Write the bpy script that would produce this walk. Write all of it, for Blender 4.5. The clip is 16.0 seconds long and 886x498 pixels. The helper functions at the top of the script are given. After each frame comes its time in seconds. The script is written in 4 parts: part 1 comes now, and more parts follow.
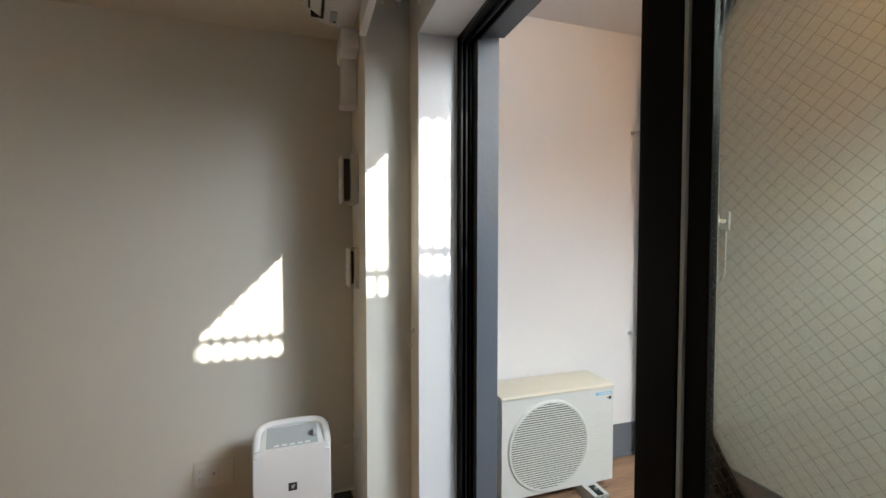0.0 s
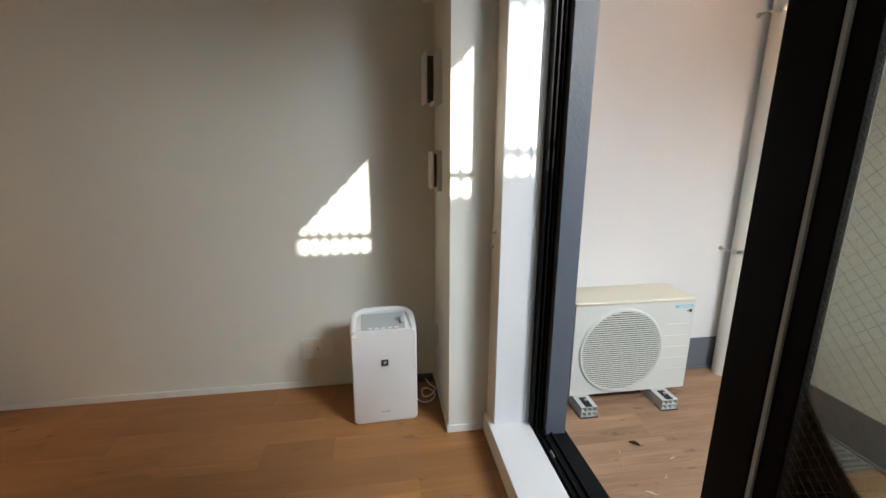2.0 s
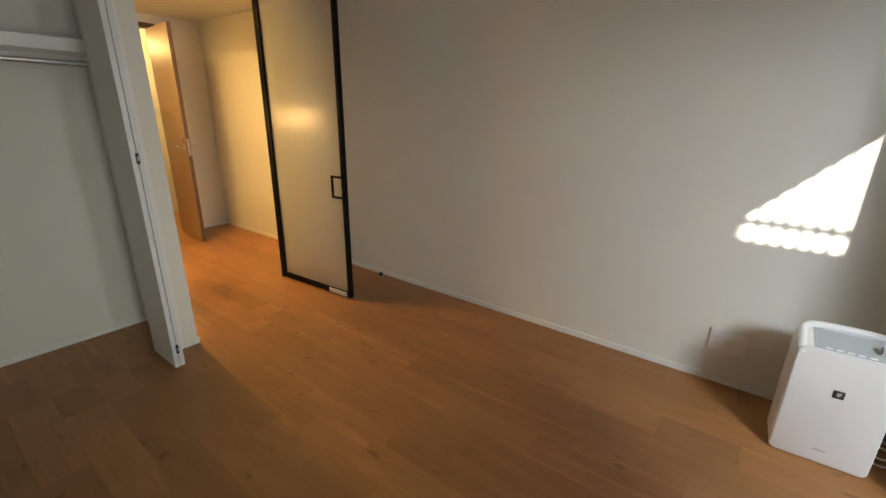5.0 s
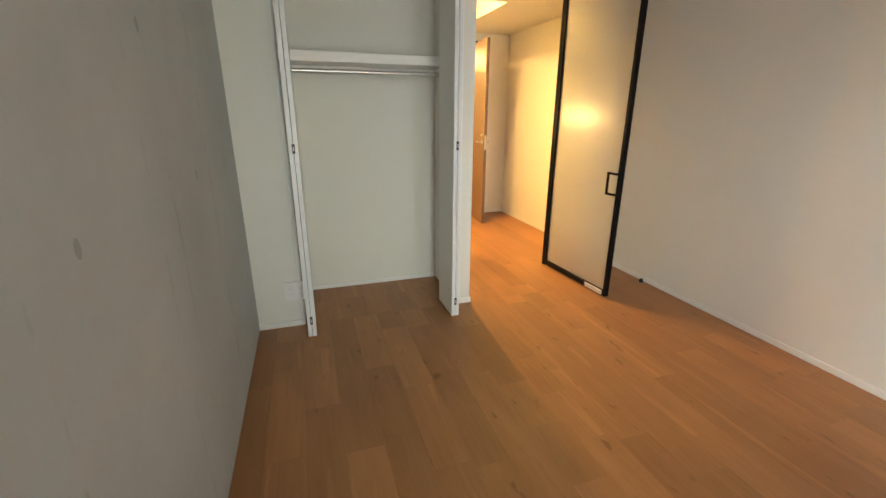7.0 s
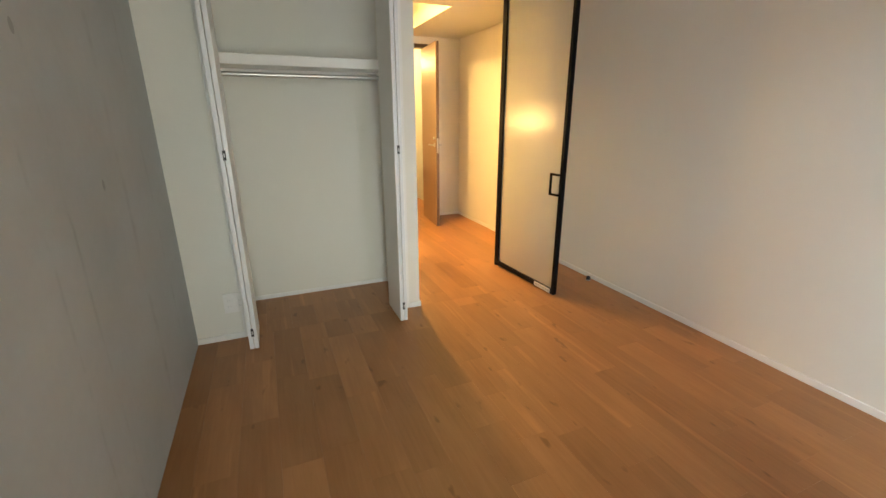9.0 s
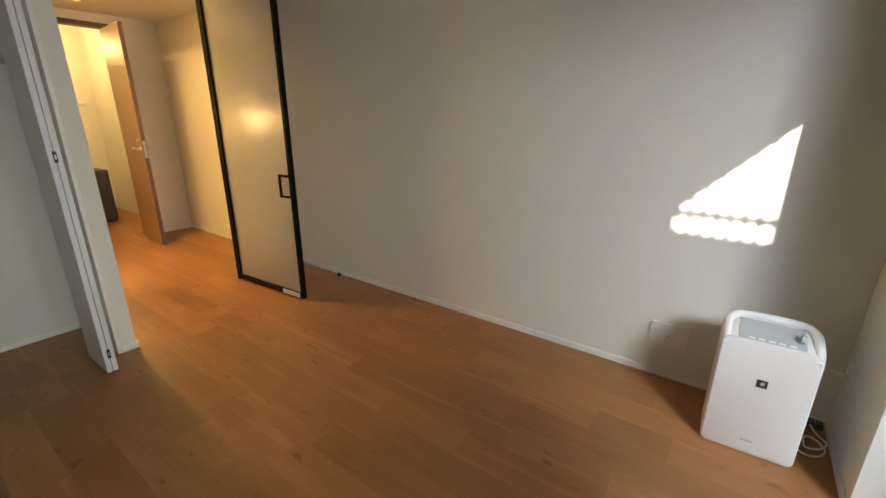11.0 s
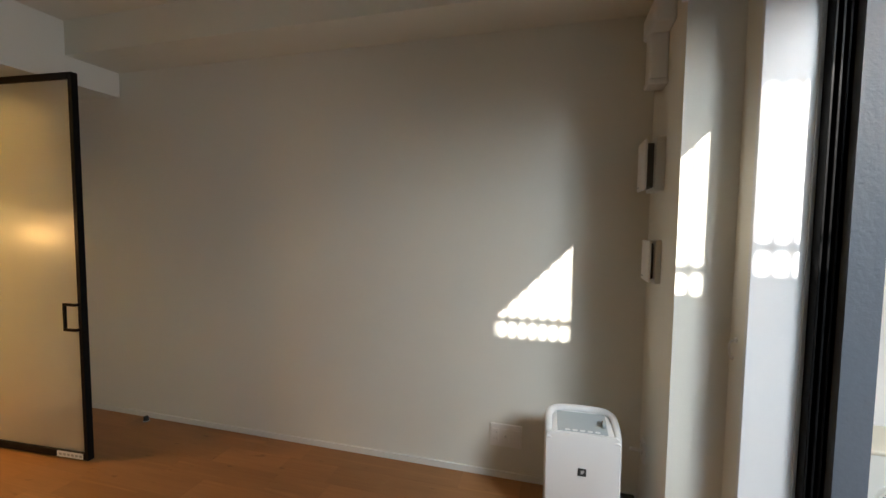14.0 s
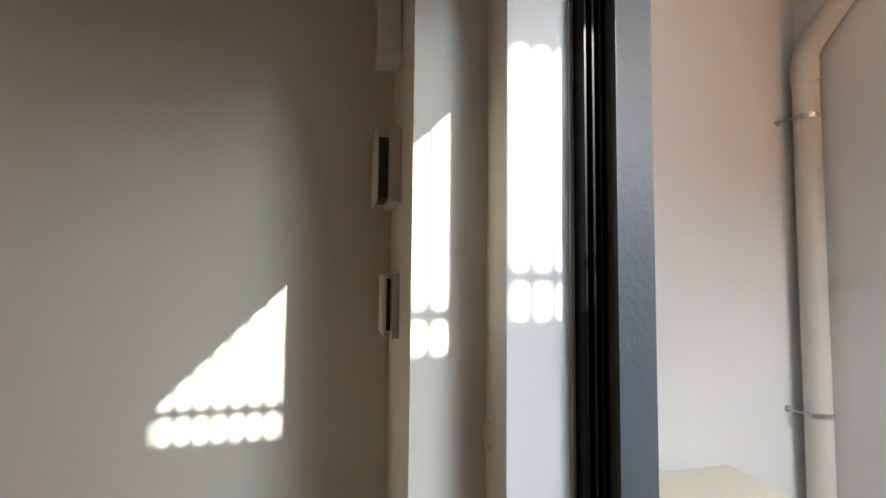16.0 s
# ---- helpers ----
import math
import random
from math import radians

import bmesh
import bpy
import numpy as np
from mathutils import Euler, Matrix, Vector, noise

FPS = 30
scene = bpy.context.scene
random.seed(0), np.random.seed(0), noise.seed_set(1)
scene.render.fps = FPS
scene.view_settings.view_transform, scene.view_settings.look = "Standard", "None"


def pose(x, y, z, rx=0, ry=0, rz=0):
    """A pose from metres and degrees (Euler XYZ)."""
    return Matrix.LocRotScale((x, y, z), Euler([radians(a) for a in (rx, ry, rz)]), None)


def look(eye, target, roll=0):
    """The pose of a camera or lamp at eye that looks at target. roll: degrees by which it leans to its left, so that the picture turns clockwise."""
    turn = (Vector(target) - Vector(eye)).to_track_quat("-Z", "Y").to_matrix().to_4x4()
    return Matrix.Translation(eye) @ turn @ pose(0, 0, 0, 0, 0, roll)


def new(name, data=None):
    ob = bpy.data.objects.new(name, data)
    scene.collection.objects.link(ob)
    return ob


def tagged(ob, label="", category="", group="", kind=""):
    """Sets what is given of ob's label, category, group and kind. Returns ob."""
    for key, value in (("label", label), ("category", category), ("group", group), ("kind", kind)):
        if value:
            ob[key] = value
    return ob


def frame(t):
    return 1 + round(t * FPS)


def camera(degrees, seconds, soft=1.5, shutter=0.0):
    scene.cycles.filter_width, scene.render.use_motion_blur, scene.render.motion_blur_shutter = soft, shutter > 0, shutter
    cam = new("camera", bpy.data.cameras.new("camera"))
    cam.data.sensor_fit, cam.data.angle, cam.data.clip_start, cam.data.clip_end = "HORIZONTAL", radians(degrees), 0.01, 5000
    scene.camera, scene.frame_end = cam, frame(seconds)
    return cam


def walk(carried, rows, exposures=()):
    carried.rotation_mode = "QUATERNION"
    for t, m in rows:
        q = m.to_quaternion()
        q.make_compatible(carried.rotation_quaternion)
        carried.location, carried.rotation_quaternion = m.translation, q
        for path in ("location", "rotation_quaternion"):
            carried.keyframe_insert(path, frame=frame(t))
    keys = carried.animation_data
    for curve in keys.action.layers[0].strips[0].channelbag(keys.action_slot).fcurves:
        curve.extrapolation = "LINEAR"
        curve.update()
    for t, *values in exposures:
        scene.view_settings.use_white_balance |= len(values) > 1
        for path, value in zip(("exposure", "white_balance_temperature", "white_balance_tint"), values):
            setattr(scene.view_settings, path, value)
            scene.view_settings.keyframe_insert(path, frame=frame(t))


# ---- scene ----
cam = camera(93.3, 16.0)
PATH = [
    (0, (0.098, -2.144, 1.336), (0.719, -0.244, 1.266), 0.0),
    (0.5, (0.052, -2.176, 1.325), (0.396, -0.208, 1.245), 0.3),
    (1, (0.067, -2.185, 1.311), (0.349, -0.211, 1.156), 0.2),
    (1.5, (0.043, -2.169, 1.303), (0.337, -0.221, 0.959), 0.2),
    (2, (0.041, -2.162, 1.291), (0.329, -0.24, 0.817), 0.1),
    (2.5, (0.019, -2.162, 1.304), (0.27, -0.256, 0.75), 0.2),
    (3, (-0.053, -2.18, 1.292), (0.078, -0.267, 0.723), 0.2),
    (3.5, (-0.19, -2.191, 1.31), (-0.282, -0.286, 0.707), 0.3),
    (4, (-0.293, -2.253, 1.279), (-0.714, -0.387, 0.693), 0.8),
    (4.5, (-0.341, -2.284, 1.298), (-1.137, -0.555, 0.687), 0.7),
    (5, (-0.359, -2.318, 1.293), (-1.498, -0.796, 0.672), 0.9),
    (5.2, (-0.351, -2.326, 1.288), (-1.616, -0.908, 0.666), 0.9),
    (7.3, (-0.285, -2.459, 1.251), (-2.116, -1.954, 0.624), 0.0),
    (7.5, (-0.293, -2.448, 1.26), (-2.13, -1.974, 0.626), -0.1),
    (8, (-0.294, -2.43, 1.261), (-2.131, -1.959, 0.625), -0.0),
    (8.2, (-0.287, -2.412, 1.25), (-2.12, -1.918, 0.622), 0.0),
    (10.3, (-0.203, -2.187, 1.267), (-1.596, -0.893, 0.647), 0.1),
    (10.5, (-0.193, -2.172, 1.265), (-1.504, -0.795, 0.644), 0.3),
    (11, (-0.153, -2.141, 1.257), (-1.264, -0.593, 0.648), 0.3),
    (11.5, (-0.124, -2.113, 1.263), (-1.043, -0.445, 0.653), 0.3),
    (12, (-0.107, -2.098, 1.257), (-0.867, -0.346, 0.664), 0.3),
    (12.5, (-0.085, -2.11, 1.329), (-0.727, -0.299, 0.773), 0.4),
    (13, (-0.085, -2.144, 1.34), (-0.657, -0.279, 0.9), 0.6),
    (13.5, (-0.085, -2.14, 1.343), (-0.626, -0.235, 1.063), 0.6),
    (14, (-0.085, -2.134, 1.34), (-0.614, -0.21, 1.211), 0.6),
    (14.5, (-0.072, -2.095, 1.329), (-0.554, -0.154, 1.322), 0.7),
    (15, (0.007, -1.937, 1.302), (-0.411, 0.018, 1.378), 0.6),
    (15.5, (0.046, -1.694, 1.291), (-0.043, 0.301, 1.4), 1.0),
    (16, (0.179, -1.437, 1.278), (0.62, 0.511, 1.392), 0.6),
]
EXPOSURES = [(0, 1.93), (2.5, 1.93), (3.5, 1.82), (4, 1.9), (5, 2.2), (7.5, 3.17), (8.2, 3.17), (10.5, 2.5), (11, 2.32), (12.5, 2.05), (14, 1.97), (15, 1.95), (16, 1.82)]
walk(cam, [(t, look(eye, target, roll)) for t, eye, target, roll in PATH], EXPOSURES)

# ---- world and lights ----
SUN = Vector((-0.676, 1.0, -0.69)).normalized()
world = bpy.data.worlds.new("world")
scene.world = world
world.use_nodes = True
sky = world.node_tree.nodes.new("ShaderNodeTexSky")
sky.sky_type, sky.sun_disc = "NISHITA", False
sky.sun_elevation, sky.sun_rotation = radians(29.8), radians(145.9)
world.node_tree.links.new(sky.outputs[0], world.node_tree.nodes["Background"].inputs[0])
world.node_tree.nodes["Background"].inputs[1].default_value = 0.12


def lamp(name, kind, m, energy, colour):
    data = bpy.data.lights.new(name, kind)
    data.energy, data.color = energy, colour
    ob = new(name, data)
    ob.matrix_world = m
    return ob


sun = lamp("sun", "SUN", look((0, 0, 0), SUN), 4.4, (1.0, 0.93, 0.82))
sun.data.angle = radians(0.53)
# added area lamp for sky light, near an assumed gap above the balcony's far end
sky_light = lamp("sky_light", "AREA", look((1.74, -2.55, 2.30), (1.05, -0.10, 0.88)), 30.5, (0.84, 0.94, 1.0))
sky_light.data.shape, sky_light.data.size, sky_light.data.size_y = "RECTANGLE", 1.0, 0.55
# added fill lamp for the closet side, set in an unseen, assumed balcony window
side_fill = lamp("side_fill", "AREA", look((2.262, -1.88, 0.95), (0, -1.88, 0.95)), 3.1, (0.96, 0.95, 1.0))
side_fill.data.shape, side_fill.data.size, side_fill.data.size_y = "RECTANGLE", 1.3, 1.7
side_fill.data.spread = radians(75)
# hall: a downlight in the coffer, a strip lamp low on the side wall; the lamp of the room behind
HALL_LAMP, STRIP = Vector((-4.25, -1.335, 2.405)), Vector((-3.88, -1.385, 1.215))
hall_light = lamp("hall_light", "AREA", look(HALL_LAMP, HALL_LAMP - Vector((0, 0, 1))), 5.4, (1.0, 0.575, 0.175))
hall_light.data.shape, hall_light.data.size, hall_light.data.spread = "DISK", 0.09, radians(170)
strip_light = lamp("strip_light", "AREA", look(STRIP, STRIP + Vector((0, 0.75, -0.66))), 1.8, (1.0, 0.56, 0.18))
strip_light.data.shape, strip_light.data.size, strip_light.data.size_y = "RECTANGLE", 0.16, 0.05
back_light = lamp("back_light", "POINT", pose(-6.6, -0.72, 2.0), 5, (1.0, 0.62, 0.22))
back_light.data.shadow_soft_size = 0.06


# ---- materials ----
def material(name, colour, rough=0.5, metal=0.0, grain=0.0, scale=40.0, bump=0.0, stain=0.0, spec=0.5, stretch=(1, 1, 1)):
    """A surface with fine grain, broad stains and a little relief; sizes in metres."""
    mat = bpy.data.materials.new(name)
    mat.use_nodes = True
    nt = mat.node_tree
    b = nt.nodes["Principled BSDF"]
    b.inputs["Roughness"].default_value, b.inputs["Metallic"].default_value = rough, metal
    b.inputs["Specular IOR Level"].default_value = spec
    b.inputs["Base Color"].default_value = (*colour, 1)
    co = nt.nodes.new("ShaderNodeTexCoord")
    mp = nt.nodes.new("ShaderNodeMapping")
    mp.inputs["Scale"].default_value = stretch
    nt.links.new(co.outputs["Object"], mp.inputs[0])
    if grain or stain or bump:
        fine = nt.nodes.new("ShaderNodeTexNoise")
        fine.inputs["Scale"].default_value, fine.inputs["Detail"].default_value = scale, 6
        nt.links.new(mp.outputs[0], fine.inputs["Vector"])
        broad = nt.nodes.new("ShaderNodeTexNoise")
        broad.inputs["Scale"].default_value, broad.inputs["Detail"].default_value = 1.7, 4
        nt.links.new(mp.outputs[0], broad.inputs["Vector"])
        add = nt.nodes.new("ShaderNodeMath")
        add.operation = "MULTIPLY_ADD"
        nt.links.new(fine.outputs[0], add.inputs[0])
        add.inputs[1].default_value, add.inputs[2].default_value = grain, 1 - grain / 2
        add2 = nt.nodes.new("ShaderNodeMath")
        add2.operation = "MULTIPLY_ADD"
        nt.links.new(broad.outputs[0], add2.inputs[0])
        add2.inputs[1].default_value, add2.inputs[2].default_value = stain, 1 - stain / 2
        mul = nt.nodes.new("ShaderNodeMath")
        mul.operation = "MULTIPLY"
        nt.links.new(add.outputs[0], mul.inputs[0])
        nt.links.new(add2.outputs[0], mul.inputs[1])
        mix = nt.nodes.new("ShaderNodeVectorMath")
        mix.operation = "SCALE"
        mix.inputs[0].default_value = colour
        nt.links.new(mul.outputs[0], mix.inputs["Scale"])
        nt.links.new(mix.outputs[0], b.inputs["Base Color"])
        if bump:
            bp = nt.nodes.new("ShaderNodeBump")
            bp.inputs["Strength"].default_value, bp.inputs["Distance"].default_value = bump, 0.002
            nt.links.new(fine.outputs[0], bp.inputs["Height"])
            nt.links.new(bp.outputs[0], b.inputs["Normal"])
    return mat


PAPER = material("wallpaper", (0.745, 0.735, 0.675), 0.85, grain=0.06, scale=220, bump=0.35, stain=0.05)
CEILING = material("ceiling_paper", (0.75, 0.74, 0.66), 0.9, grain=0.05, scale=220, bump=0.3, stain=0.04)
TRIM = material("white_trim", (0.80, 0.80, 0.78), 0.45, grain=0.03, scale=60, stain=0.04)
JAMB = material("white_laminate", (0.71, 0.725, 0.74), 0.35, grain=0.02, scale=50, stain=0.03)
BLACK = material("black_aluminium", (0.006, 0.006, 0.0065), 0.36, spec=0.08, grain=0.1, scale=90)
GREY_STEEL = material("grey_painted_steel", (0.085, 0.10, 0.122), 0.45, grain=0.12, scale=75, bump=0.6, stain=0.14)
BALCONY_WALL = material("white_render", (0.80, 0.79, 0.78), 0.8, grain=0.05, scale=120, bump=0.3, stain=0.06)
GREY_BASE = material("grey_waterproofing", (0.16, 0.17, 0.19), 0.6, grain=0.1, scale=60, stain=0.15)
CONCRETE = material("bare_concrete", (0.455, 0.48, 0.488), 0.7, grain=0.08, scale=35, bump=0.15, stain=0.42)


def concrete_marks(mat, lines, spots):
    """Hairline joints (x, half width, depth of stain) and tie-hole marks (x, z) on the wall's concrete."""
    nt = mat.node_tree
    nd, lk = nt.nodes, nt.links
    b = nd["Principled BSDF"]
    src = b.inputs["Base Color"].links[0].from_socket
    geo, sep, wob = nd.new("ShaderNodeNewGeometry"), nd.new("ShaderNodeSeparateXYZ"), nd.new("ShaderNodeTexNoise")
    wob.inputs["Scale"].default_value, wob.inputs["Detail"].default_value = 5.0, 5
    lk.new(geo.outputs["Position"], wob.inputs["Vector"])
    lk.new(geo.outputs["Position"], sep.inputs[0])

    def math_node(op, a, c):
        m = nd.new("ShaderNodeMath")
        m.operation = op
        for i, v in enumerate((a, c)):
            if isinstance(v, (int, float)):
                m.inputs[i].default_value = v
            else:
                lk.new(v, m.inputs[i])
        return m.outputs[0]

    total = None
    patchy = nd.new("ShaderNodeTexNoise")
    patchy.inputs["Scale"].default_value = 9.0
    lk.new(geo.outputs["Position"], patchy.inputs["Vector"])
    for x, half, deep in lines:
        d = math_node("ABSOLUTE", math_node("ADD", math_node("SUBTRACT", sep.outputs[0], x), math_node("MULTIPLY", math_node("SUBTRACT", wob.outputs[0], 0.5), 0.05)), 0)
        v = math_node("MULTIPLY", math_node("MAXIMUM", math_node("SUBTRACT", 1.0, math_node("DIVIDE", d, half)), 0.0), math_node("MULTIPLY", math_node("MAXIMUM", math_node("SUBTRACT", patchy.outputs[0], 0.43), 0.0), deep * 11))
        total = v if total is None else math_node("ADD", total, v)
    for x, z in spots:
        dx = math_node("DIVIDE", math_node("SUBTRACT", sep.outputs[0], x), 0.011)
        dz = math_node("DIVIDE", math_node("SUBTRACT", sep.outputs[2], z), 0.018)
        d = math_node("ADD", math_node("MULTIPLY", dx, dx), math_node("MULTIPLY", dz, dz))
        total = math_node("ADD", total, math_node("MULTIPLY", math_node("LESS_THAN", d, 1.0), 0.28))
    sc = nd.new("ShaderNodeVectorMath")
    sc.operation = "SCALE"
    lk.new(src, sc.inputs[0])
    lk.new(math_node("SUBTRACT", 1.0, total), sc.inputs["Scale"])
    lk.new(sc.outputs[0], b.inputs["Base Color"])


concrete_marks(CONCRETE, ((-0.91, 0.008, 0.11), (-1.45, 0.012, 0.06), (-1.60, 0.012, 0.05), (-2.1, 0.03, 0.05), (-2.45, 0.02, 0.05)), ((-1.064, 1.045), (-1.578, 1.452), (-1.9, 1.05)))
PLASTIC = material("white_plastic", (0.80, 0.80, 0.80), 0.35, grain=0.015, scale=70)
PLATE = material("aged_white_plastic", (0.80, 0.79, 0.77), 0.4, grain=0.02, scale=70)
GREYPLASTIC = material("pale_grey_plastic", (0.42, 0.46, 0.48), 0.5, grain=0.05, scale=70)
IVORY = material("ivory_enamel", (0.69, 0.70, 0.66), 0.45, grain=0.03, scale=60, stain=0.08)
STEEL = material("stainless_steel", (0.55, 0.55, 0.54), 0.3, metal=1.0, grain=0.1, scale=90)
DARKWOOD = material("dark_brown_veneer", (0.10, 0.065, 0.04), 0.45, grain=0.4, scale=14, stain=0.2, stretch=(6, 6, 0.5))
RUBBER_AND_SHADE = material("black_rubber_and_shade", (0.015, 0.015, 0.015), 0.6, grain=0.1, scale=90)
INK_AND_SHADE = material("dark_print_and_shade", (0.03, 0.03, 0.03), 0.4)
BLUE = material("blue_print", (0.20, 0.52, 0.70), 0.4)
FADED = material("faded_ivory", (0.72, 0.68, 0.56), 0.5, grain=0.03, scale=60, stain=0.08)
SOFTINK = material("grey_print", (0.4, 0.4, 0.4), 0.5)


# ---- mesh helpers ----
def link(name, bm, mat, parent=None, label=""):
    me = bpy.data.meshes.new(name)
    bm.normal_update()
    bm.to_mesh(me)
    bm.free()
    if mat:
        me.materials.append(mat)
    ob = new(name, me)
    if parent:
        ob.parent = parent
    if label:
        ob["label"] = label
    return ob


def part(name, bm, mat, parent, label=""):
    return link(name, bm, mat, parent, label)


def thing(name, label, category, group="", at=(0, 0, 0)):
    ob = new(name)
    ob.empty_display_size = 0.1
    ob.location = at
    return tagged(ob, label, category, group)


def add_box(bm, a, b, bevel=0.0, segments=2):
    """A box from corner a to corner b, its edges rounded by bevel."""
    r = bmesh.ops.create_cube(bm, size=1)
    for v in r["verts"]:
        v.co = Vector([(a[i] + b[i]) / 2 + v.co[i] * abs(b[i] - a[i]) for i in range(3)])
    if bevel:
        es = list({e for v in r["verts"] for e in v.link_edges})
        bmesh.ops.bevel(bm, geom=es, offset=bevel, segments=segments, affect="EDGES", profile=0.5)
    return bm


def boxes(*items, bevel=0.0, segments=2):
    bm = bmesh.new()
    for a, b in items:
        add_box(bm, a, b, bevel, segments)
    return bm


def block(a, b, bevel=0.0, segments=2):
    return boxes((a, b), bevel=bevel, segments=segments)


def cyl(r, h, m, bm=None, n=24, r2=None):
    bm = bm or bmesh.new()
    bmesh.ops.create_cone(bm, cap_ends=True, segments=n, radius1=r, radius2=r if r2 is None else r2, depth=h, matrix=m)
    return bm


def smooth(ob, angle=40):
    for p in ob.data.polygons:
        p.use_smooth = True
    ob.data.set_sharp_from_angle(angle=radians(angle))
    return ob


def tube(name, pts, r, mat, parent=None, label="", cyclic=False):
    """A round tube along points, as a mesh."""
    bm = bmesh.new()
    pts = [Vector(p) for p in pts]
    rings, n, up = [], 12, Vector((0.13, 0.27, 0.95)).normalized()
    for i, p in enumerate(pts):
        d = (pts[min(i + 1, len(pts) - 1)] - pts[max(i - 1, 0)]).normalized()
        if i == 0:
            side = d.cross(up).normalized()
        side = (side - d * side.dot(d)).normalized()
        top = d.cross(side)
        rings.append([bm.verts.new(p + r * (math.cos(a) * side + math.sin(a) * top)) for a in [2 * math.pi * k / n for k in range(n)]])
    for a, b in zip(rings, rings[1:]):
        for k in range(n):
            bm.faces.new((a[k], a[(k + 1) % n], b[(k + 1) % n], b[k]))
    bm.faces.new(rings[0][::-1])
    bm.faces.new(rings[-1])
    bmesh.ops.recalc_face_normals(bm, faces=bm.faces)
    ob = link(name, bm, mat, parent, label)
    return smooth(ob, 60)


def curve_points(ctrl, n=8):
    """A smooth line through control points (Catmull-Rom)."""
    c = [Vector(p) for p in ctrl]
    c = [2 * c[0] - c[1]] + c + [2 * c[-1] - c[-2]]
    out = []
    for i in range(1, len(c) - 2):
        for k in range(n):
            t = k / n
            out.append(0.5 * (2 * c[i] + (c[i + 1] - c[i - 1]) * t + (2 * c[i - 1] - 5 * c[i] + 4 * c[i + 1] - c[i + 2]) * t * t
                              + (3 * c[i] - c[i - 1] - 3 * c[i + 1] + c[i + 2]) * t ** 3))
    return out + [c[-2]]


def structure(name, bm, mat, label, category):
    return tagged(link(name, bm, mat), label, category, kind="structure")


# ---- room: measures ----
CEIL = 2.48
PX, PY = 0.32, -0.49      # corner of the pillar
WX = 0.50                 # room face of the window wall
JY = -0.605               # face of the window's white reveal
FX0, FX1 = 0.65, 0.705    # black frame
GX = 0.79                 # outer face of the grey jamb
BZ = -0.155               # balcony floor
BY, BX = 0.12, 2.28       # balcony walls
CY = -2.81                # concrete wall
EX = -2.77                # closet front
HY = -1.455               # hall's side wall
CLX = -3.31               # closet back
HX = -5.30                # hall end
HC = 2.14                 # hall ceiling

# ---- structure ----
structure("wall_north", block((-5.4, 0, 0), (PX, 0.12, CEIL)), PAPER, "off-white papered wall with a sun patch", "wall")
structure("pillar_wall", block((PX, PY, 0), (WX + 0.15, BY, CEIL)), PAPER, "off-white papered corner pillar beside the window", "wall")
structure("wall_window", boxes(((WX, JY, 0.0), (FX0, PY, CEIL)), ((WX, -2.52, 2.09), (FX0, JY, CEIL)), ((WX, CY, 0), (FX0, -2.52, CEIL)), ((WX, -2.52, 0), (FX0, JY, 0.1))), PAPER,
          "off-white papered wall around the balcony window", "wall")
structure("wall_concrete", block((-3.45, CY - 0.15, 0), (WX, CY, CEIL)), CONCRETE, "bare grey concrete wall with hairline cracks", "wall")
structure("wall_closet_side", block((EX - 0.11, CY, 0), (EX, -2.55, CEIL)), PAPER, "off-white papered wall beside the closet", "wall")
structure("wall_closet_back", block((CLX - 0.08, CY, 0), (CLX, HY, CEIL)), PAPER, "off-white papered closet back wall", "wall")
structure("wall_hall", block((-5.4, -1.54, 0), (EX, HY, CEIL)), PAPER, "off-white papered wall between closet and hall", "wall")
structure("closet_head", block((EX - 0.11, -2.55, 2.35), (EX, -1.54, CEIL)), PAPER, "off-white wall strip above the closet", "wall")
structure("hall_lintel", block((-2.99, HY, 2.13), (-2.88, 0, CEIL)), PAPER, "off-white lintel over the hall opening", "wall")
structure("ceiling", block((EX - 0.55, CY, CEIL), (WX + 0.2, 0.12, CEIL + 0.1)), CEILING, "off-white papered ceiling", "ceiling")
structure("ceiling_beam", block((-2.88, -0.31, 2.285), (PX, 0, CEIL)), CEILING, "off-white papered beam under the ceiling", "beam")
structure("hall_ceiling", boxes(((-5.4, -0.72, HC), (-2.99, 0, 2.52)), ((-5.4, HY, HC), (-4.9, -0.72, 2.52)), ((-3.9, HY, HC), (-2.99, -0.72, 2.52)), ((-4.9, HY, 2.42), (-3.9, -0.72, 2.52))), CEILING, "off-white papered hall ceiling with a raised coffer", "ceiling")
structure("hall_end_wall", boxes(((HX - 0.1, -0.42, 0), (HX, 0, HC)), ((HX - 0.1, HY, 2.03), (HX, -0.42, HC)), ((HX - 0.1, HY, 0), (HX, -1.25, 2.03))), PAPER, "off-white papered hall end wall", "wall")
structure("back_room_wall", boxes(((-7.3, -2.6, 0), (-7.2, 0.1, 2.4)), ((-7.2, -0.12, 0), (HX - 0.1, 0.0, 2.4)), ((-7.2, -2.6, 0), (HX - 0.1, -2.5, 2.4)), ((HX - 0.1, -2.5, 0), (HX, HY - 0.09, 2.4))), PAPER,
          "off-white papered walls of the room behind", "wall")
structure("back_room_ceiling", block((-7.3, -2.6, 2.4), (HX, 0.1, 2.5)), CEILING, "off-white ceiling of the room behind", "ceiling")
structure("floor", block((-7.3, CY, -0.1), (WX + 0.05, 0.0, -0.012)), RUBBER_AND_SHADE, "oak plank floor", "floor")
structure("curtain_fascia", block((PX - 0.02, -2.81, 2.10), (PX + 0.005, PY, CEIL)), TRIM, "white curtain box fascia board", "trim")

